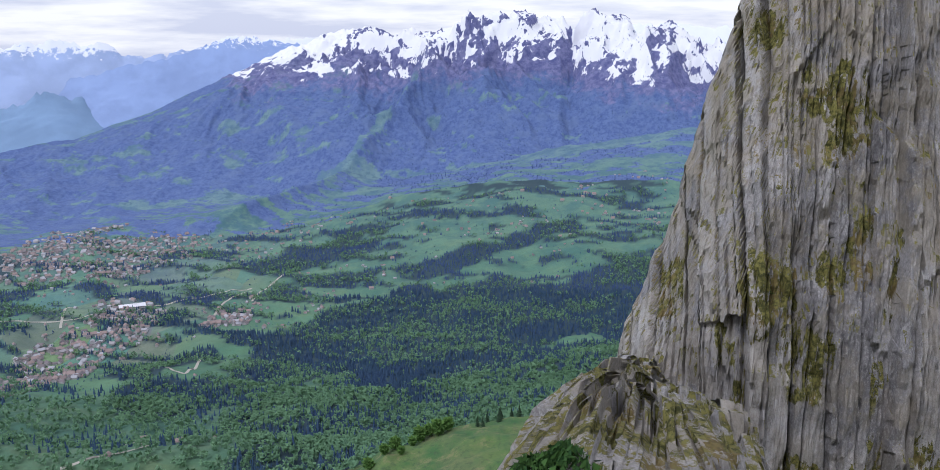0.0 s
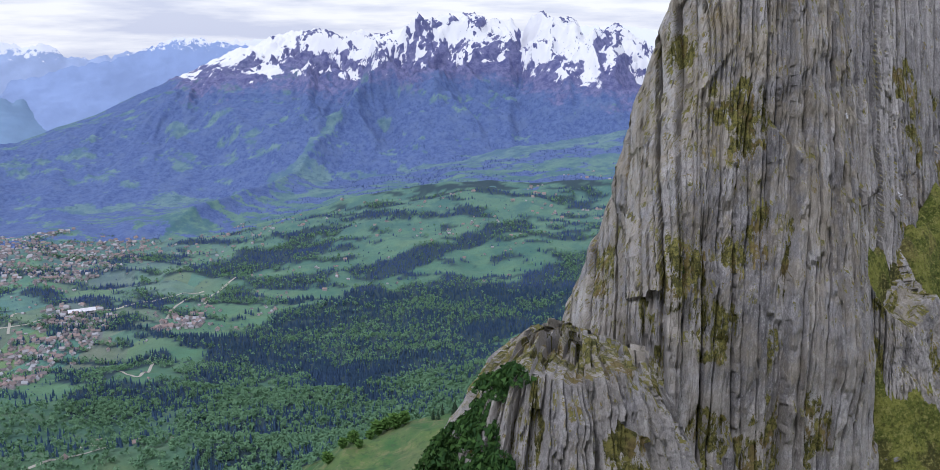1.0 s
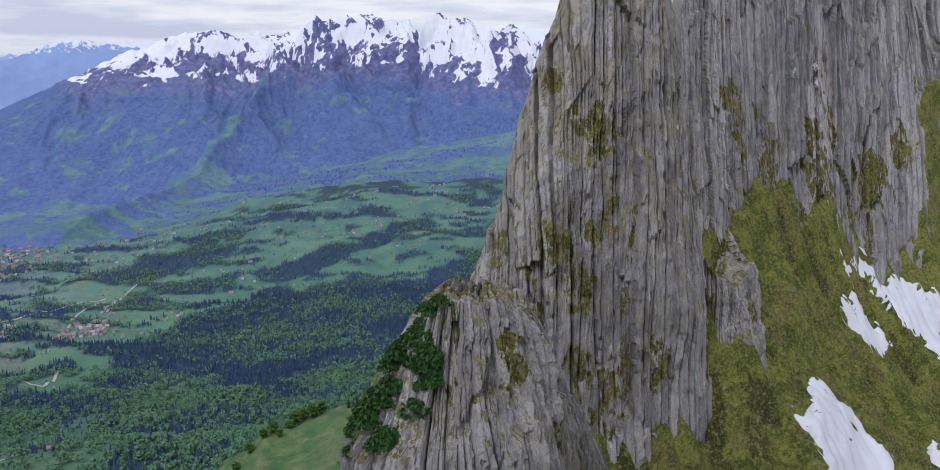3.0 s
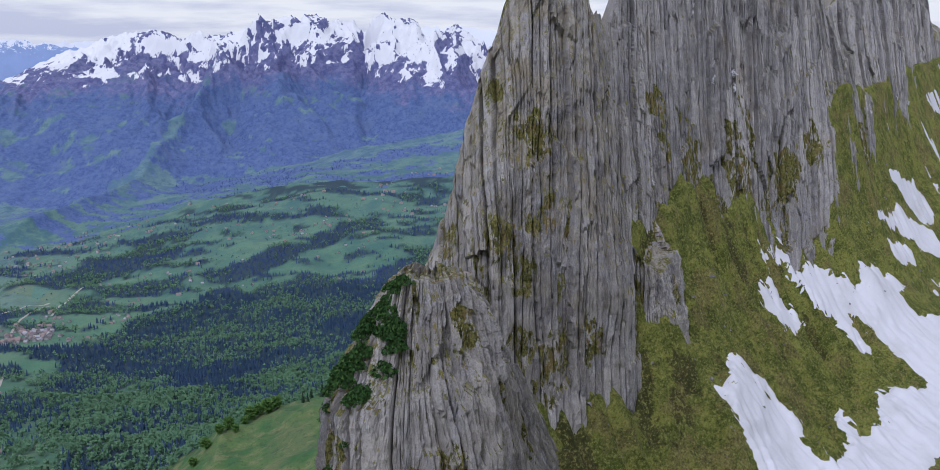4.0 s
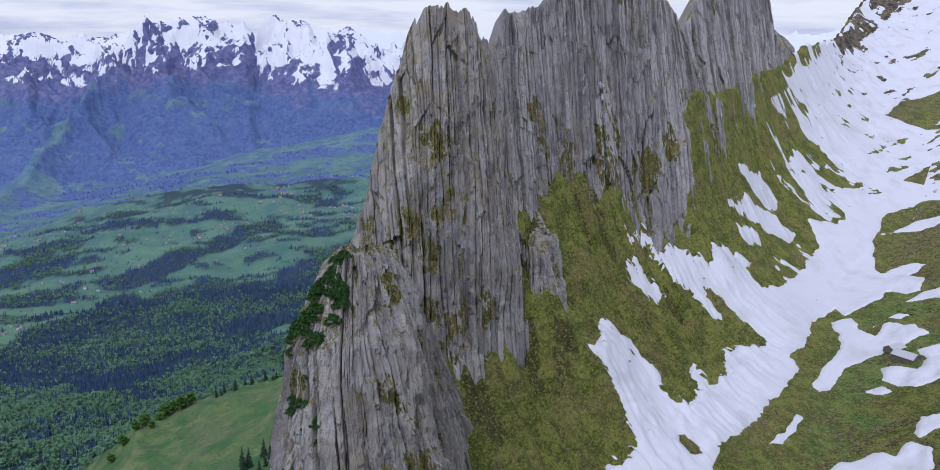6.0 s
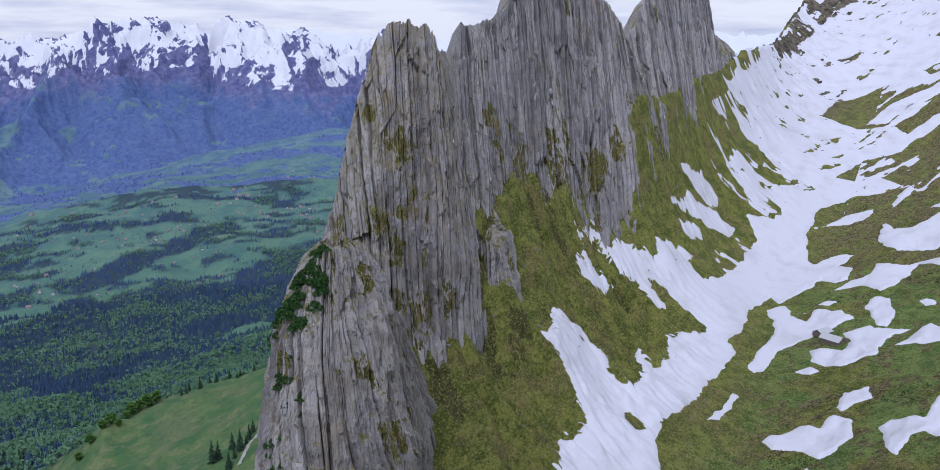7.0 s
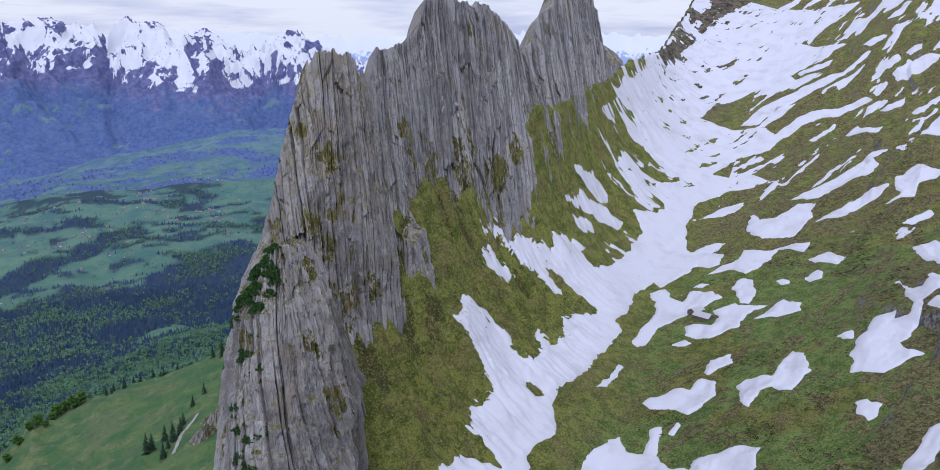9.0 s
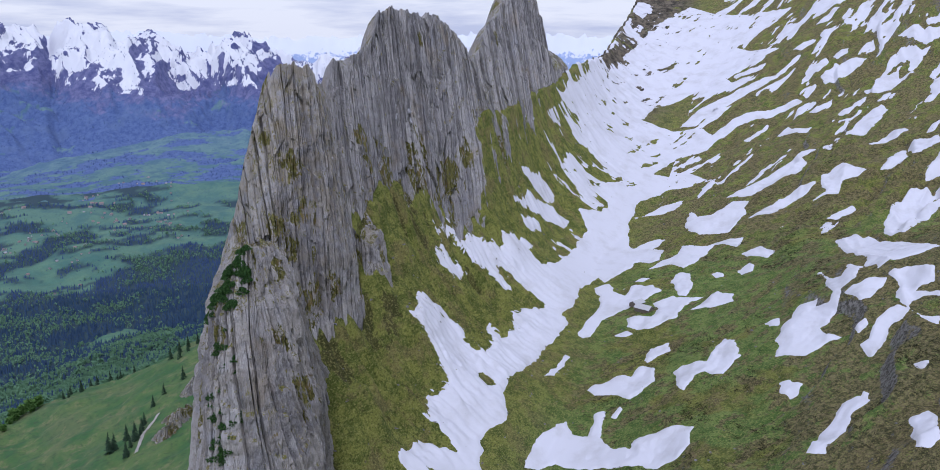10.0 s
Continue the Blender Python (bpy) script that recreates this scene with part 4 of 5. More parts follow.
def spruce_shape(tiers, spokes):
    """A unit spruce of jagged skirts: vertices and triangles."""
    verts, tris = [], []
    for t in range(tiers):
        low, top = 0.08 + 0.8 * t / tiers, min(1.0, 0.08 + 0.8 * (t + 1) / tiers + 0.22)
        wide = 0.2 * (1 - 0.82 * t / tiers)
        first = len(verts)
        verts.append((0, 0, top))
        for k in range(spokes):
            a = 2 * math.pi * (k + 0.5 * (t % 2)) / spokes
            reach = wide * (1.0 if k % 2 else 0.72)
            verts.append((reach * math.cos(a), reach * math.sin(a), low - (0.03 if k % 2 else 0)))
        for k in range(spokes):
            tris.append((first, first + 1 + k, first + 1 + (k + 1) % spokes))
    return np.array(verts), np.array(tris)


def leafy_shape(rng, clumps, facets):
    """A unit broadleaf crown: loose leaf clumps, each of crossing facets."""
    verts, tris = [], []
    for _ in range(clumps):
        v = rng.normal(size=3)
        v = v / np.linalg.norm(v) * rng.uniform(0.45, 1.0)
        mid = np.array((0.3 * v[0], 0.3 * v[1], 0.58 + 0.36 * v[2]))
        for _ in range(facets):
            a, b = rng.normal(size=(2, 3)) * (0.12, 0.12, 0.1)
            n = len(verts)
            verts += [mid + a, mid + b, mid - 0.7 * (a + b)]
            tris.append((n, n + 1, n + 2))
    return np.array(verts), np.array(tris)


def scatter(name, shapes, x, y, z, size, turn, pick, material):
    """Many small plants in one mesh, from unit shapes."""
    verts, faces, base = [], [], 0
    for i, (sv, st) in enumerate(shapes):
        m = pick == i
        c, d = np.cos(turn[m])[:, None], np.sin(turn[m])[:, None]
        k = size[m][:, None]
        vx = x[m][:, None] + k * (sv[:, 0] * c - sv[:, 1] * d)
        vy = y[m][:, None] + k * (sv[:, 0] * d + sv[:, 1] * c)
        vz = z[m][:, None] + k * sv[:, 2]
        verts.append(np.stack([vx, vy, vz], -1).reshape(-1, 3))
        faces.append((st[None] + base + len(sv) * np.arange(m.sum())[:, None, None]).reshape(-1, 3))
        base += len(verts[-1])
    me = array_mesh(name, np.concatenate(verts), np.concatenate(faces))
    me.materials.append(material)
    return new(name, me)


def make_hazed_needles():
    m = Nodes("haze_tinted_spruce_needles")
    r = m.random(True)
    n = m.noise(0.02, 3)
    # blue put into the needles for valley haze; hillside spruces stay green
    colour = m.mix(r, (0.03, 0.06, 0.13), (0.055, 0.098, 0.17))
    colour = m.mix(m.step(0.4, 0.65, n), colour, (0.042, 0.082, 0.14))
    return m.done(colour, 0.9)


def make_near_needles():
    m = Nodes("hillside_spruce_needles")
    return m.done(m.mix(m.random(True), (0.016, 0.036, 0.02), (0.036, 0.07, 0.034)), 0.9)


def make_near_leaves():
    m = Nodes("hillside_leaves")
    return m.done(m.mix(m.random(True), (0.05, 0.12, 0.025), (0.12, 0.22, 0.05)), 0.85)


def make_hazed_far_needles():
    m = Nodes("haze_tinted_far_spruce_needles")
    # paler and bluer again: thicker haze painted into far trees
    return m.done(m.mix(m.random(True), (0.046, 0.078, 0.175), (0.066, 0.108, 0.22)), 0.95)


def make_hazed_leaves():
    m = Nodes("haze_tinted_spring_leaves")
    # spring green with extra blue painted in for valley haze
    colour = m.mix(m.noise(0.09, 2), (0.078, 0.172, 0.115), (0.175, 0.3, 0.15))
    return m.done(colour, 0.85)


def make_roofs():
    m = Nodes("village_roofs")
    r = m.random(True)
    colour = m.mix(m.step(0.3, 0.5, r), (0.17, 0.15, 0.16), (0.27, 0.21, 0.2))
    colour = m.mix(m.step(0.72, 0.8, r), colour, (0.34, 0.34, 0.37))
    return m.done(colour, 0.8)


def make_plaster():
    m = Nodes("house_walls")
    return m.done(m.mix(m.noise(0.05, 3), (0.26, 0.25, 0.26), (0.48, 0.47, 0.48)), 0.85)


def make_track():
    m = Nodes("gravel_track")
    return m.done(m.mix(m.noise(0.2, 4), (0.3, 0.29, 0.25), (0.42, 0.4, 0.36)), 0.95)


NEAR_NEEDLES, NEAR_LEAVES = make_near_needles(), make_near_leaves()
HAZED_NEEDLES, HAZED_FAR_NEEDLES, HAZED_LEAVES, ROOFS, PLASTER, TRACK = make_hazed_needles(), make_hazed_far_needles(), make_hazed_leaves(), make_roofs(), make_plaster(), make_track()


def build_valley():
    az = np.concatenate([np.linspace(-170, -40, 60), np.linspace(-40, 50, 420)[1:]])
    r = np.geomspace(250, 2720, 375)
    aa, rr = np.meshgrid(az, r)
    x, y = polar(aa, rr)
    me = grid_mesh("valley_ground", x, y, valley(x, y))
    attribute(me, "wood", ease(-6, 10, wooded(x, y)))
    attribute(me, "alp", ease(900, 740, y))
    # weight of the painted haze, growing with range
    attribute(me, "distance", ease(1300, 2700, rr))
    attribute(me, "fields", ease(-420, -620, x) * ease(1350, 1500, y))
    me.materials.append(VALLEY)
    tagged(new("valley_ground", me), "green valley floor of meadows, fields and woods far below", "valley", kind="structure")


def build_roads():
    for ring in ROADS:
        line = np.asarray(ring, float)
        u = np.linspace(0, 1, 14 * len(line))
        pts = spine(line, u)
        run = np.gradient(pts, axis=0)
        run /= np.linalg.norm(run, axis=1)[:, None]
        side = np.stack([-run[:, 1], run[:, 0]], 1)
        half = 2.6 if line[0, 1] > 600 else 1.6
        x = np.stack([pts[:, 0] + k * half * side[:, 0] for k in (-1, 0, 1)])
        y = np.stack([pts[:, 1] + k * half * side[:, 1] for k in (-1, 0, 1)])
        me = grid_mesh("road", x, y, valley(x, y) + 0.5)
        me.materials.append(TRACK)
        tagged(new("road", me), "pale gravel farm track winding through green meadow", "road", kind="structure")


def build_woods():
    rng = np.random.default_rng(5)
    x, y = rng.uniform(-1120, 700, 125000), rng.uniform(740, 2500, 125000)
    az = np.degrees(np.arctan2(x - HUB[0], y - HUB[1]))
    reach = np.hypot(x - HUB[0], y - HUB[1])
    deep = wooded(x, y)
    keep = (az > -34) & (az < 25) & (deep > rng.uniform(-3, 8, x.size)) & (rng.uniform(0, 1, x.size) < np.interp(reach, (900, 1600, 2700), (1.0, 0.75, 0.4)))
    x, y, deep = x[keep], y[keep], deep[keep]
    z = valley(x, y)
    leafy = fractal(x / 120, y / 75, 0, 3, 0.6, 140) + 0.75 * ease(1650, 1000, y) + 0.35 * ease(30, 0, deep) + rng.uniform(-0.8, 0.8, x.size)
    broad = leafy > 0.3
    size = rng.uniform(7.5, 13.5, x.size) * np.where(broad, 0.95, 1.0)
    turn = rng.uniform(0, 6.28, x.size)
    near = np.hypot(x, y) < 1350
    n = ~broad & (reach[keep] > 1950)
    ob = scatter("far_spruce_wood", [spruce_shape(2, 5)], x[n], y[n], z[n] - 1, size[n] * 0.85, turn[n], np.zeros(n.sum(), int), HAZED_FAR_NEEDLES)
    tagged(ob, "strips of spruce wood between the far meadows, tinted blue for haze", "forest", kind="stuff")
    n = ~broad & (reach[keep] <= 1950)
    ob = scatter("spruce_wood", [spruce_shape(4, 6), spruce_shape(2, 5)], x[n], y[n], z[n] - 1, size[n] * 1.1, turn[n], np.where(near[n], 0, 1), HAZED_NEEDLES)
    tagged(ob, "dense dark spruce wood on the valley slope, tinted blue for haze", "forest", kind="stuff")
    shapes = [leafy_shape(rng, 9, 3) for _ in range(4)] + [leafy_shape(rng, 6, 2) for _ in range(3)]
    pick = np.where(near[broad], rng.integers(0, 4, broad.sum()), rng.integers(4, 7, broad.sum()))
    ob = scatter("broadleaf_wood", shapes, x[broad], y[broad], z[broad], size[broad], turn[broad], pick, HAZED_LEAVES)
    tagged(ob, "fresh green broadleaf trees scattered among the dark spruces", "forest", kind="stuff")


def build_meadow_trees():
    rng = np.random.default_rng(71)
    x, y = rng.uniform(-1150, 900, 30000), rng.uniform(1150, 2680, 30000)
    az = np.degrees(np.arctan2(x - HUB[0], y - HUB[1]))
    lines = np.abs(fractal((x - 0.3 * y) / 120, (y + 0.3 * x) / 50, 0, 3, 0.55, 181))
    keep = (az > -32) & (az < 22) & (wooded(x, y) < -4) & ((lines < 0.035) | (rng.uniform(0, 1, x.size) < 0.035))
    x, y = x[keep], y[keep]
    shapes = [leafy_shape(rng, 6, 2) for _ in range(4)]
    ob = scatter("meadow_trees", shapes, x, y, valley(x, y) - 0.3, rng.uniform(3.5, 7.0, x.size), rng.uniform(0, 6, x.size), rng.integers(0, 4, x.size), HAZED_FAR_NEEDLES)
    tagged(ob, "dark hedges and single trees between the valley meadows, tinted blue for haze", "trees", kind="stuff")


def house_shape():
    w, l, h, r = 0.5, 0.7, 0.55, 0.95
    walls = [(-w, -l, 0), (w, -l, 0), (w, l, 0), (-w, l, 0), (-w, -l, h), (w, -l, h), (w, l, h), (-w, l, h), (0, -l, r), (0, l, r)]
    sides = [(0, 1, 5), (0, 5, 4), (1, 2, 6), (1, 6, 5), (2, 3, 7), (2, 7, 6), (3, 0, 4), (3, 4, 7), (4, 5, 8), (6, 7, 9)]
    e, o = 0.58, 0.78
    roof = [(-e, -o, h - 0.04), (0, -o, r + 0.05), (e, -o, h - 0.04), (-e, o, h - 0.04), (0, o, r + 0.05), (e, o, h - 0.04)]
    slopes = [(0, 1, 4), (0, 4, 3), (1, 2, 5), (1, 5, 4)]
    return (np.array(walls), np.array(sides)), (np.array(roof), np.array(slopes))


def build_villages():
    rng = np.random.default_rng(9)
    px, py = [], []
    for ring, count in zip(TOWNS, (900, 420, 70, 60)):
        ring_a = np.array(ring, float)
        low, high = ring_a.min(0), ring_a.max(0)
        x, y = rng.uniform(low[0], high[0], 4000), rng.uniform(low[1], high[1], 4000)
        fits = np.where(outline_distance(x, y, ring) + 60 * fractal(x / 90, y / 70, 0, 3, 0.6, 150) > 0)[0][:count]
        px.append(x[fits])
        py.append(y[fits])
    x, y = rng.uniform(-950, 600, 2600), rng.uniform(1300, 2640, 2600)
    lone = (wooded(x, y) < -8) & (fractal(x / 160, y / 110, 0, 3, 0.6, 151) > rng.uniform(-0.35, 0.7, x.size))
    px.append(x[lone][:330])
    py.append(y[lone][:330])
    x, y = np.concatenate(px), np.concatenate(py)
    z = valley(x, y) - 0.3
    size, turn = np.concatenate([rng.uniform(4.5, 8.5, x.size - len(px[-1])), rng.uniform(3.2, 5.5, len(px[-1]))]), np.round(rng.uniform(0, 4, x.size)) * 0.785 + rng.normal(0, 0.15, x.size)
    walls, roofs = house_shape()
    pick = np.zeros(x.size, int)
    ob = scatter("village_house_walls", [walls], x, y, z, size, turn, pick, PLASTER)
    tagged(ob, "pale plaster walls of many small village houses", "houses", kind="stuff")
    ob = scatter("village_house_roofs", [roofs], x, y, z, size, turn, pick, ROOFS)
    tagged(ob, "brown and red gabled roofs of small village houses", "houses", kind="stuff")


def part(name, shape, material, parent, label=""):
    me = array_mesh(name, *shape)
    me.materials.append(material)
    ob = new(name, me)
    ob.parent = parent
    return tagged(ob, label)


def build_farms():
    rng = np.random.default_rng(12)
    walls, roofs = house_shape()
    farm = new("farmhouse")
    part("wall", walls, PLASTER, farm)
    part("roof", roofs, ROOFS, farm)
    tagged(farm, "small gabled farmhouse standing alone in green meadows", "farmhouse", group="farmhouses in the valley")
    spots = [(-409, 1005), (-392, 858), (-464, 1732), (-411, 2017), (-477, 1814), (-511, 1722), (-191, 2058), (24, 2110), (-330, 905), (-300, 930)]
    while len(spots) < 60:
        x, y = rng.uniform(-900, 500), rng.uniform(1350, 2600)
        if wooded(np.array([x]), np.array([y]))[0] < -12 and -30 < math.degrees(math.atan2(x + 30, y + 110)) < 14:
            spots.append((x, y))
    for i, (x, y) in enumerate(spots):
        size = rng.uniform(5, 8)
        m = pose(x, y, float(valley(np.array(x), np.array(y))) - 0.3, 0, 0, rng.uniform(0, 180)) @ Matrix.Diagonal((size, size, size, 1))
        if i == 0:
            farm.matrix_basis = m
        else:
            loc, rot, scl = m.decompose()
            copy_thing(farm, Matrix.LocRotScale(loc, rot, None)).scale = scl
    hall = new("warehouse")
    part("wall", (walls[0] * (16, 34, 10), walls[1]), PLASTER, hall)
    part("roof", (roofs[0] * (16, 34, 10), roofs[1]), SNOW, hall, "long white metal roof")
    hall.matrix_basis = pose(-707, 1731, float(valley(np.array(-707.0), np.array(1731.0))), 0, 0, -65)
    tagged(hall, "long low white warehouse at the edge of the village", "warehouse")


SPUR = ((-15.5, 2720), (-12.0, 2900), (-8.8, 3100), (-5.6, 3450), (-1.7, 3800), (2.0, 4150))


def build_range():
    az = np.linspace(-40, 50, 1000)
    r = np.concatenate([np.linspace(2650, 4500, 260), np.linspace(4500, 4720, 10)[1:]])
    aa, rr = np.meshgrid(az, r)
    sky = np.array(SKYLINE)
    x, y = polar(aa, rr)
    e0 = np.degrees(np.arctan2(valley(*polar(aa, 2650.0)) - HUB[2], 2650.0))
    e1 = np.interp(aa, (-40, -22, -12, -7, 0, 6.6, 10, 14, 20, 50), (-10.6, -10.6, -10.4, -9.8, -8.6, -7.2, -6.6, -5.9, -5.6, -5.0))
    e2 = np.interp(aa, sky[:, 0], sky[:, 1])
    k = (rr - 2650) / (4500 - 2650)
    lower, upper = np.clip(k / 0.33, 0, 1), np.clip((k - 0.33) / 0.67, 0, 1)
    elev = e0 + (e1 - e0) * lower + (e2 - e1) * np.where(upper < 0.55, 0.82 * upper / 0.55, 0.82 + 0.18 * (upper - 0.55) / 0.45) * (upper > 0)
    elev = elev + 0.11 * (ridged(aa * 1.1, 0.5, 0, 6, 0.66, 88) - 0.9) * ease(-22, -10, aa) * upper ** 8
    elev = elev - 1.3 * ease(1.5, 6, aa) * ease(0.0, 0.06, upper) * ease(0.3, 0.1, upper)
    elev = np.where(k > 1, e2 - (k - 1) * 40, elev)
    z = HUB[2] + rr * np.tan(np.radians(elev))
    gaps = np.interp(rr, [c[1] for c in SPUR], [c[0] for c in SPUR])
    off = (aa - gaps) * rr * 0.0175
    crest = np.where(off < 0, np.exp(off / 260), np.exp(-off / 90)) * ease(2650, 2850, rr) * ease(4300, 3900, rr)
    z = z + 75 * crest
    # side ridges running down from the crest, with gullies between them
    wx, wy = x + 120 * fractal(x / 420, y / 420, 0, 3, 0.5, 83), y + 120 * fractal(x / 420, y / 420, 5.0, 3, 0.5, 84)
    high = ease(0.0, 0.5, upper) * (0.25 + 0.75 * ease(-14, -4, aa))
    side = ridged((wx + 0.35 * wy) / 420, (wy - 0.6 * wx) / 700, 0, 6, 0.56, 80) - 0.45
    crags = ridged((wx - 0.5 * wy) / 85, (wy + 0.3 * wx) / 100, 0, 5, 0.62, 85) - 0.45
    relief = side * (8 + 80 * high) + crags * 17 * ease(0.25, 0.6, upper) * ease(-18, -8, aa)
    z = z + relief * np.clip(k * 5, 0, 1) * np.clip((1.03 - k) * 5, 0.1, 1)
    me = grid_mesh("backdrop_mountains", x, y, z)
    seen = np.degrees(np.arctan2(z - HUB[2], rr))
    lateral = np.gradient(z, axis=1) / (rr * np.radians(az[1] - az[0]))
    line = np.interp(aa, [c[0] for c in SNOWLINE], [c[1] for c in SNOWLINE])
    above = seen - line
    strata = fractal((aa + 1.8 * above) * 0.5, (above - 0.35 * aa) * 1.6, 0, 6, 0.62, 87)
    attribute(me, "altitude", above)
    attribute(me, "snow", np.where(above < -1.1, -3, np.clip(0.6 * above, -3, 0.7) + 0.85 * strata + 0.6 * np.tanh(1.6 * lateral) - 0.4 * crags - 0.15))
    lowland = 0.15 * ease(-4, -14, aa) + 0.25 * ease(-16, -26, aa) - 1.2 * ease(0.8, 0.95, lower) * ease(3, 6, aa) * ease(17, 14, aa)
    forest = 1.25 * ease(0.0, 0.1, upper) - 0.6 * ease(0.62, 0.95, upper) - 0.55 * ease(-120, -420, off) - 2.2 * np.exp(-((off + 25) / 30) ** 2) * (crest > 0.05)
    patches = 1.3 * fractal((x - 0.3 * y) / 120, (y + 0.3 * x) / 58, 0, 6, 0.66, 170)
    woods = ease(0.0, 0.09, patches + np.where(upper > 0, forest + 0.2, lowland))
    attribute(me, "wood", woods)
    # weight of the less hazy meadow colours
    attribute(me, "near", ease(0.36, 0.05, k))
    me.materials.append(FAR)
    rng = np.random.default_rng(31)
    i, j = rng.integers(2, 190, 60000), rng.integers(60, 760, 60000)
    keep = (np.interp(az[j], (-13, -5), (0.0, 1.0)) > rng.uniform(0, 1, i.size)) & (woods[i, j] > rng.uniform(0.2, 1.15, i.size)) & (rng.uniform(0, 1, i.size) < np.interp(i, (0, 60, 190), (0.5, 0.4, 0.2)))
    i, j = i[keep], j[keep]
    size = rng.uniform(5, 8.5, i.size)
    ob = scatter("far_spruces", [spruce_shape(2, 4)], x[i, j] + rng.uniform(-4, 4, i.size), y[i, j] + rng.uniform(-4, 4, i.size), z[i, j] - 1, size, rng.uniform(0, 6, i.size), np.zeros(i.size, int), HAZED_FAR_NEEDLES)
    tagged(ob, "far spruces in strips and clumps on the foothills, tinted blue for haze", "forest", kind="stuff")
    tagged(new("backdrop_mountains", me), "distant snow-capped mountain range above forest slopes tinted blue for haze", "mountains", kind="structure")
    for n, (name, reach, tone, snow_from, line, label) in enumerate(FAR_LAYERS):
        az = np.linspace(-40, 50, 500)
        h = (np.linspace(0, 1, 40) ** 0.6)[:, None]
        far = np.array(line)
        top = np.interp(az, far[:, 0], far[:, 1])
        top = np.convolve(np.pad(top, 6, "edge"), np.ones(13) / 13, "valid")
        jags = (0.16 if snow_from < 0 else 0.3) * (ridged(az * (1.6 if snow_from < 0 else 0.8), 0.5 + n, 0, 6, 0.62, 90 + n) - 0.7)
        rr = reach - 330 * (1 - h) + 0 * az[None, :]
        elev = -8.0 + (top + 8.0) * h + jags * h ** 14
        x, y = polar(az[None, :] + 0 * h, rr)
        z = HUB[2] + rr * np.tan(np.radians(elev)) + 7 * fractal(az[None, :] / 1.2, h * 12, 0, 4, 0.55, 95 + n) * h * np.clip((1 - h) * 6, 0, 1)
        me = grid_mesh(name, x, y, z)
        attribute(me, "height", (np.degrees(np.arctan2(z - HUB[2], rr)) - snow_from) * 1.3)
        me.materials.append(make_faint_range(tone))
        tagged(new(name, me), label, "mountains", kind="structure")


# ---- near things ----
def make_bark():
    m = Nodes("bark")
    return m.done(m.mix(m.noise(3.0, 4), (0.06, 0.045, 0.03), (0.13, 0.1, 0.07)), 0.95)


def make_pine_tufts():
    m = Nodes("dwarf_pine_needles")
    return m.done(m.mix(m.random(True), (0.012, 0.042, 0.01), (0.05, 0.11, 0.022)), 0.85)


def make_heath():
    m = Nodes("heath_leaves")
    return m.done(m.mix(m.random(True), (0.016, 0.024, 0.009), (0.05, 0.044, 0.02)), 0.9)


def make_boards():
    m = Nodes("weathered_boards")
    return m.done(m.mix(m.noise(2.0, 5, 0.6, m.scaled((4, 4, 0.4))), (0.1, 0.085, 0.07), (0.22, 0.19, 0.16)), 0.9)


def make_shingles():
    m = Nodes("grey_shingles")
    return m.done(m.mix(m.noise(1.2, 5), (0.42, 0.42, 0.43), (0.58, 0.58, 0.59)), 0.85)


BARK, TUFTS, HEATH, BOARDS, SHINGLES = make_bark(), make_pine_tufts(), make_heath(), make_boards(), make_shingles()


def tapered(points, radii, sides=6):
    """A limb along points: vertices and triangles."""
    verts, tris = [], []
    for (x, y, z), r in zip(points, radii):
        verts += [(x + r * math.cos(2 * math.pi * k / sides), y + r * math.sin(2 * math.pi * k / sides), z) for k in range(sides)]
    for i in range(len(points) - 1):
        for k in range(sides):
            a, b = i * sides + k, i * sides + (k + 1) % sides
            tris += [(a, b, b + sides), (a, b + sides, a + sides)]
    return np.array(verts, float), np.array(tris)


def joined(shapes):
    verts, tris, base = [], [], 0
    for v, t in shapes:
        verts.append(v)
        tris.append(t + base)
        base += len(v)
    return np.concatenate(verts), np.concatenate(tris)


def spruce_detail(rng):
    """A near spruce crown: many drooping boughs of small needles."""
    verts, tris = [], []
    for k in range(150):
        h = 0.08 + 0.9 * (k / 150) ** 0.9
        a = rng.uniform(0, 6.28)
        reach = 0.27 * (1.02 - h) * rng.uniform(0.7, 1.15) + 0.012
        tip = np.array((reach * math.cos(a), reach * math.sin(a), h - 0.35 * reach))
        root = np.array((0, 0, h + 0.03))
        side = np.array((-math.sin(a), math.cos(a), 0)) * reach * rng.uniform(0.28, 0.42)
        mid = 0.55 * tip + 0.45 * root
        n = len(verts)
        verts += [root, mid + side - (0, 0, 0.012), tip, mid - side - (0, 0, 0.012)]
        tris += [(n, n + 1, n + 2), (n, n + 2, n + 3)]
    return np.array(verts), np.array(tris)


def bush_detail(rng, tufts):
    """A low dwarf pine: upright tufts over a broad uneven mound."""
    verts, tris = [], []
    for _ in range(tufts):
        a, r = rng.uniform(0, 6.28), 0.55 * math.sqrt(rng.uniform(0, 1))
        h = 0.55 * (1 - (r / 0.6) ** 2) * rng.uniform(0.55, 1.1)
        mid = np.array((r * math.cos(a), r * math.sin(a), h))
        for _ in range(3):
            n = len(verts)
            b, c = rng.normal(size=(2, 3)) * (0.075, 0.075, 0.05)
            verts += [mid + b, mid + c, mid + (0.04 * rng.normal(), 0.04 * rng.normal(), 0.13)]
            tris.append((n, n + 1, n + 2))
    return np.array(verts), np.array(tris)


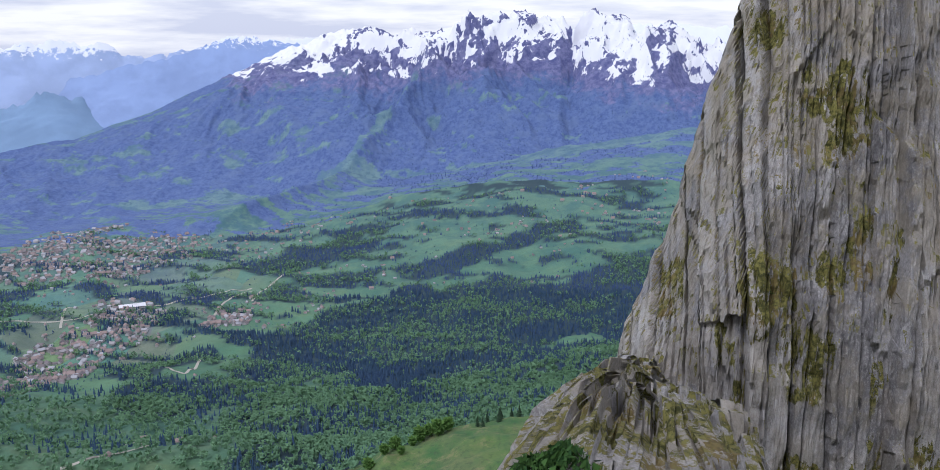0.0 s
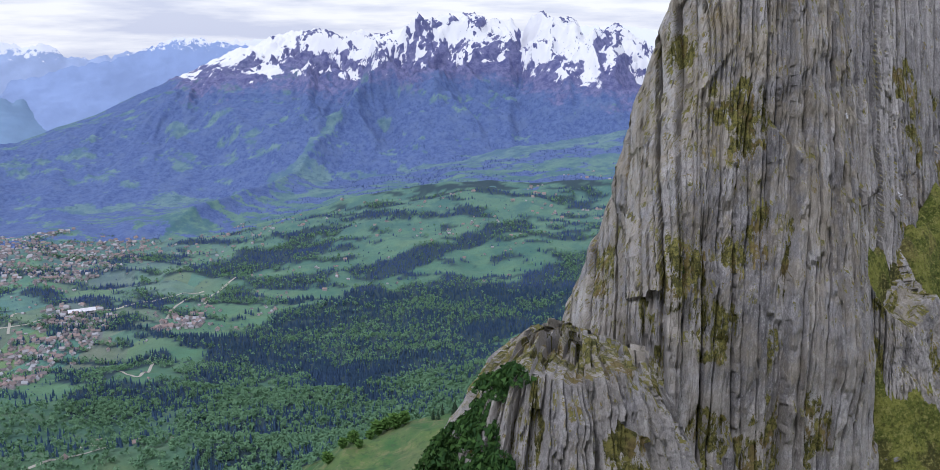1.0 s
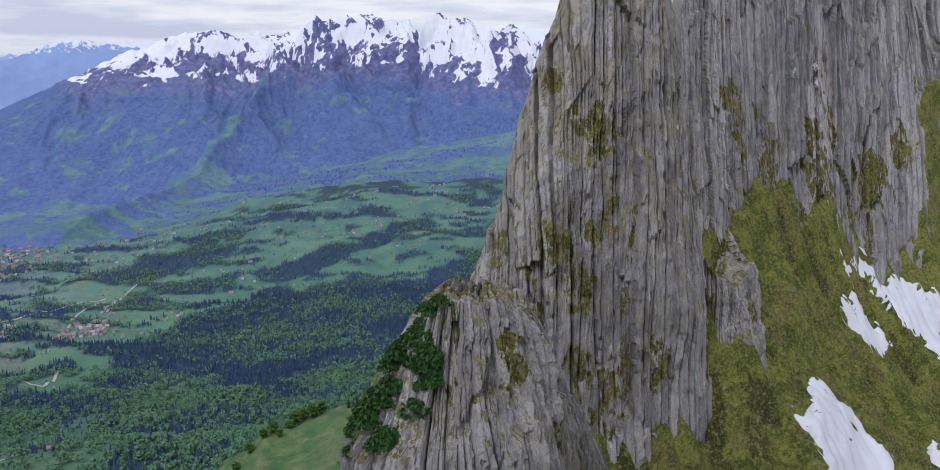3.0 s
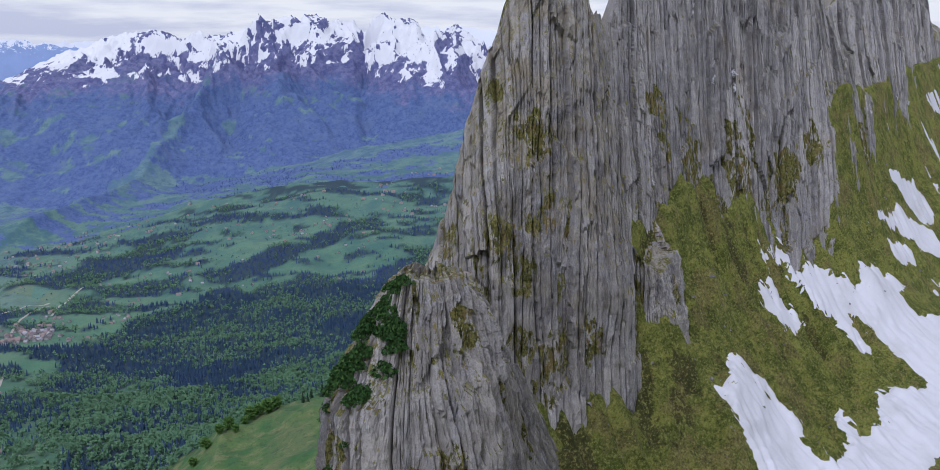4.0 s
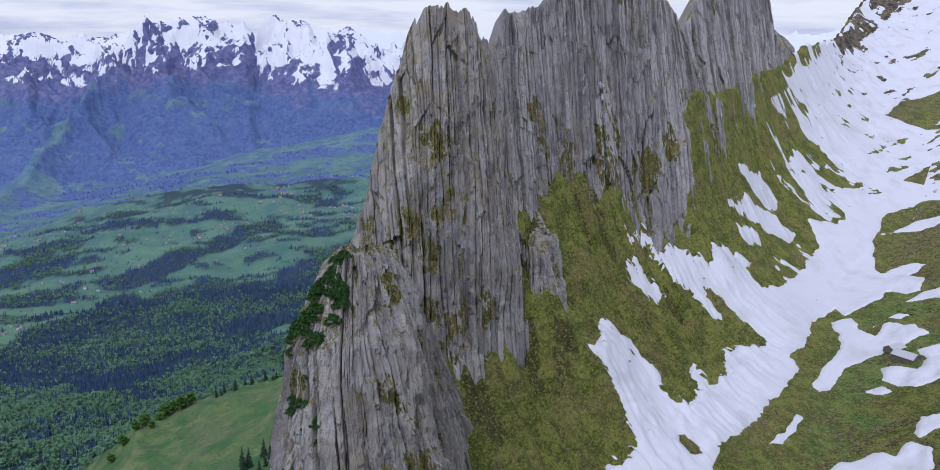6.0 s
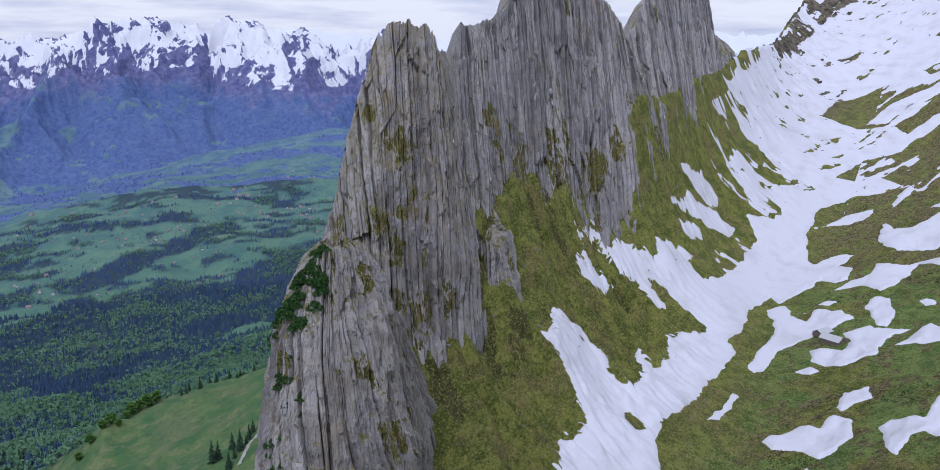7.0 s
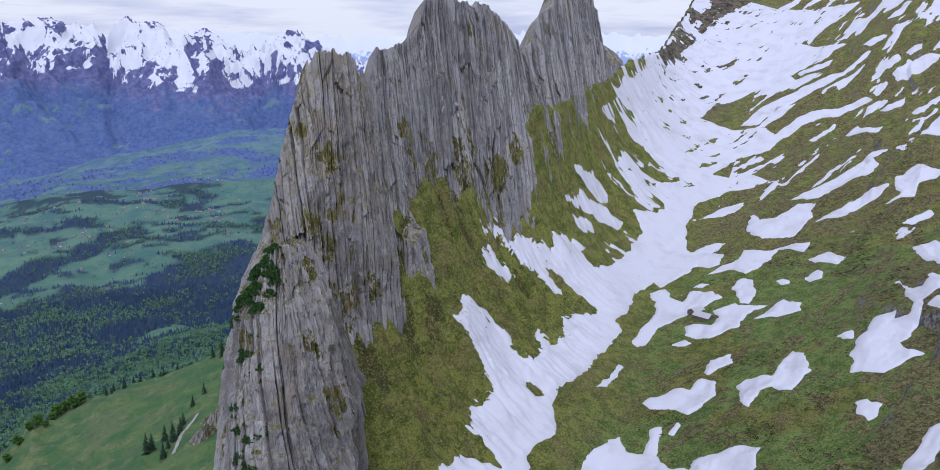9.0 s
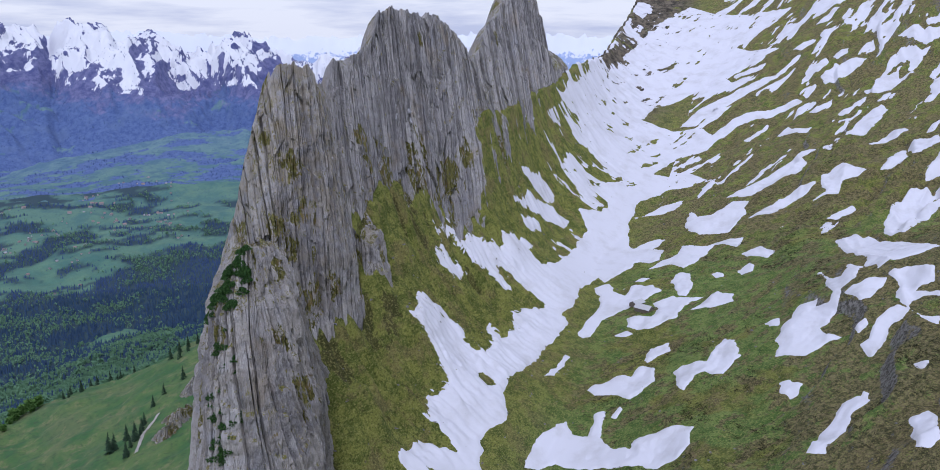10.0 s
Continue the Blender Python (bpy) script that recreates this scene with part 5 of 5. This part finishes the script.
def plant(kind, crown, crown_material, trunk, label, category, group):
    top = new(kind)
    part("trunk" if kind != "dwarf_pine" else "stem", trunk, BARK, top)
    part("crown" if kind != "dwarf_pine" else "foliage", crown, crown_material, top)
    return tagged(top, label, category, group=group)


def place(thing, x, y, z, size, turn, used):
    """Stand a thing, or a copy of it once it is used, at a place."""
    made = thing if thing.name not in used else copy_thing(thing, thing.matrix_basis)
    used.add(thing.name)
    made.matrix_basis = pose(x, y, z, 0, 0, turn)
    made.scale = (size, size, size)
    return made


def build_trees():
    rng = np.random.default_rng(40)
    used = set()
    trunk = tapered([(0, 0, 0), (0.004, 0, 0.4), (0, 0, 0.95)], (0.022, 0.014, 0.003))
    spruce = plant("spruce_tree", spruce_detail(rng), NEAR_NEEDLES, trunk, "tall dark spruce standing on the green hillside", "tree", "spruces on the hillside")
    spots = [(13, 459, 17), (8, 455, 20), (18, 436, 15), (26, 473, 16), (30, 456, 19), (41, 482, 14), (47, 500, 13), (60, 520, 12), (24, 448, 11), (36, 466, 10), (75, 540, 12), (99, 560, 15),
             (110, 654, 16), (116, 640, 14), (122, 662, 15), (128, 650, 12), (140, 695, 15), (150, 690, 14)]
    spots += [(x + rng.uniform(-5, 5), y + rng.uniform(-5, 5), rng.uniform(9, 16)) for x, y in ((12, 716), (22, 722), (30, 726), (38, 730), (48, 732), (4, 716), (56, 736), (65, 738), (74, 742), (18, 730), (28, 738), (42, 742), (84, 745), (95, 748))]
    for x, y, size in spots:
        place(spruce, x, y, float(valley(np.array(float(x)), np.array(float(y)))) - 0.3, size, rng.uniform(0, 360), used)
    limbs = [tapered([(0, 0, 0), (0.01, 0, 0.25), (0, 0.01, 0.5)], (0.03, 0.022, 0.012))]
    limbs += [tapered([(0, 0, 0.25 + 0.06 * k), (0.1 * math.cos(2 * k), 0.1 * math.sin(2 * k), 0.42 + 0.06 * k), (0.2 * math.cos(2 * k), 0.2 * math.sin(2 * k), 0.58 + 0.05 * k)], (0.014, 0.009, 0.003), 5) for k in range(5)]
    tree = plant("broadleaf_tree", leafy_shape(rng, 110, 12), NEAR_LEAVES, joined(limbs), "rounded fresh green broadleaf tree on the knoll", "tree", "broadleaf trees on the knoll")
    for x, y, size in ((-20, 706, 13), (-28, 702, 15), (-36, 706, 12), (-44, 700, 14), (-50, 690, 9), (-64, 676, 12), (-72, 668, 10), (-84, 655, 11), (-58, 664, 8), (-95, 640, 9)):
        place(tree, x, y, float(valley(np.array(float(x)), np.array(float(y)))) - 0.3, size, rng.uniform(0, 360), used)


def build_dwarf_pines():
    rng = np.random.default_rng(44)
    used = set()
    stem = joined([tapered([(0, 0, -0.1), (0.12 * math.cos(2.1 * k), 0.12 * math.sin(2.1 * k), 0.1), (0.35 * math.cos(2.1 * k), 0.35 * math.sin(2.1 * k), 0.25)], (0.025, 0.02, 0.01), 5) for k in range(5)])
    kinds = [plant("dwarf_pine", bush_detail(rng, 130), TUFTS, stem, "low dark green dwarf pine clinging to the rock", "shrub", "dwarf pines on the pillar") for _ in range(3)]
    rows, cols, _ = PILLAR_FACE.shape
    clumps = ((0.99, 0.52, 5), (0.93, 0.508, 7), (0.84, 0.53, 9), (0.78, 0.484, 14), (0.86, 0.47, 8), (0.71, 0.517, 7), (0.65, 0.425, 8), (0.72, 0.44, 8), (0.6, 0.497, 5), (0.53, 0.509, 4), (0.45, 0.482, 9), (0.43, 0.519, 12), (0.38, 0.506, 13), (0.41, 0.515, 9), (0.34, 0.5, 7), (0.3, 0.52, 5), (0.24, 0.5, 12), (0.2, 0.475, 12), (0.16, 0.49, 10), (0.27, 0.46, 7))
    count = 0
    for up, along, many in clumps:
        for _ in range(many):
            i, j = int(np.clip(up + rng.normal(0, 0.022), 0.02, 0.99) * (rows - 1)), int((along + rng.normal(0, 0.008)) * (cols - 1))
            x, y, z = PILLAR_FACE[i, j]
            place(kinds[count % 3], float(x), float(y), float(z) - 0.2, rng.uniform(1.8, 4.6), rng.uniform(0, 360), used)
            count += 1
    for x, y, z in ((49, 138.5, -41), (50.5, 138.5, -42), (48, 138, -42.5)):
        place(kinds[1], x, y, z, rng.uniform(1.4, 2.4), rng.uniform(0, 360), used)


def build_huts():
    walls, roofs = house_shape()
    for name, x, y, turn, scale, label in (("barn", 363, 190, 12, (7.5, 9.0, 6.0), "long stone alpine barn with a grey shingle roof"),
                                           ("alpine_hut", 370, 205, 100, (7.0, 8.0, 5.0), "low wooden alpine hut with a grey roof beside the barn")):
        top = new(name)
        z = float(bowl(*to_ridge(np.array(float(x)), np.array(float(y)))))
        part("wall", (walls[0] * scale, walls[1]), BOARDS, top)
        part("roof", (roofs[0] * scale, roofs[1]), SHINGLES, top, "grey shingle roof")
        door = np.array([(-0.09, -0.706, 0), (0.09, -0.706, 0), (0.09, -0.706, 0.36), (-0.09, -0.706, 0.36)]) * scale
        part("door", (door, np.array([(0, 1, 2), (0, 2, 3)])), BARK, top, "dark plank door")
        top.matrix_basis = pose(x, y, z - 0.6, 0, 0, turn)
        tagged(top, label, "hut")


def build_shrubs():
    rng = np.random.default_rng(52)
    s, p = rng.uniform(-80, 620, 40000), rng.uniform(130, 480, 40000)
    keep = (fractal(s / 32, p / 22, 0, 4, 0.62, 250) + 0.3 * ease(200, 40, s) + 0.2 * ease(180, 300, p)) > rng.uniform(0.3, 1.2, s.size)
    for ring in PATCHES:
        keep &= outline_distance(s, p, ring) < -1.5
    s, p = s[keep], p[keep]
    x, y = to_plan(s, p)
    shapes = [bush_detail(rng, 12) for _ in range(4)]
    ob = scatter("heath_shrubs", shapes, x, y, bowl(s, p) - 0.1, rng.uniform(0.9, 2.6, s.size), rng.uniform(0, 6, s.size), rng.integers(0, 4, s.size), HEATH)
    tagged(ob, "low brown and dark green heath shrubs dotting the pasture", "shrubs", kind="stuff")


def build_boulders():
    rng = np.random.default_rng(48)
    shapes = []
    for _ in range(5):
        bm = bmesh.new()
        bmesh.ops.create_icosphere(bm, subdivisions=1, radius=0.5)
        v = np.array([p.co[:] for p in bm.verts])
        v = v * (1 + 0.35 * rng.normal(size=(len(v), 1))) * (1.2, 0.9, 0.7)
        shapes.append((v, np.array([[p.index for p in f.verts] for f in bm.faces])))
        bm.free()
    s, p = rng.uniform(-60, 700, 900), np.abs(rng.normal(0, 1, 900)) * 150 + 8
    x, y = to_plan(s, p)
    size = 0.5 + 1.6 * rng.uniform(0, 1, 900) ** 3
    ob = scatter("boulders", shapes, x, y, bowl(s, p), size, rng.uniform(0, 6, 900), rng.integers(0, 5, 900), ROCK)
    tagged(ob, "small grey limestone boulders strewn over the pasture", "boulders", kind="stuff")


build_bowl()
build_ridge()
PILLAR_FACE = build_pillar()
build_rib()
build_valley()
build_range()
build_roads()
build_woods()
build_meadow_trees()
build_villages()
build_farms()
build_snow()
build_scraps()
build_trees()
build_outcrops()
build_dwarf_pines()
build_huts()
build_boulders()
build_shrubs()
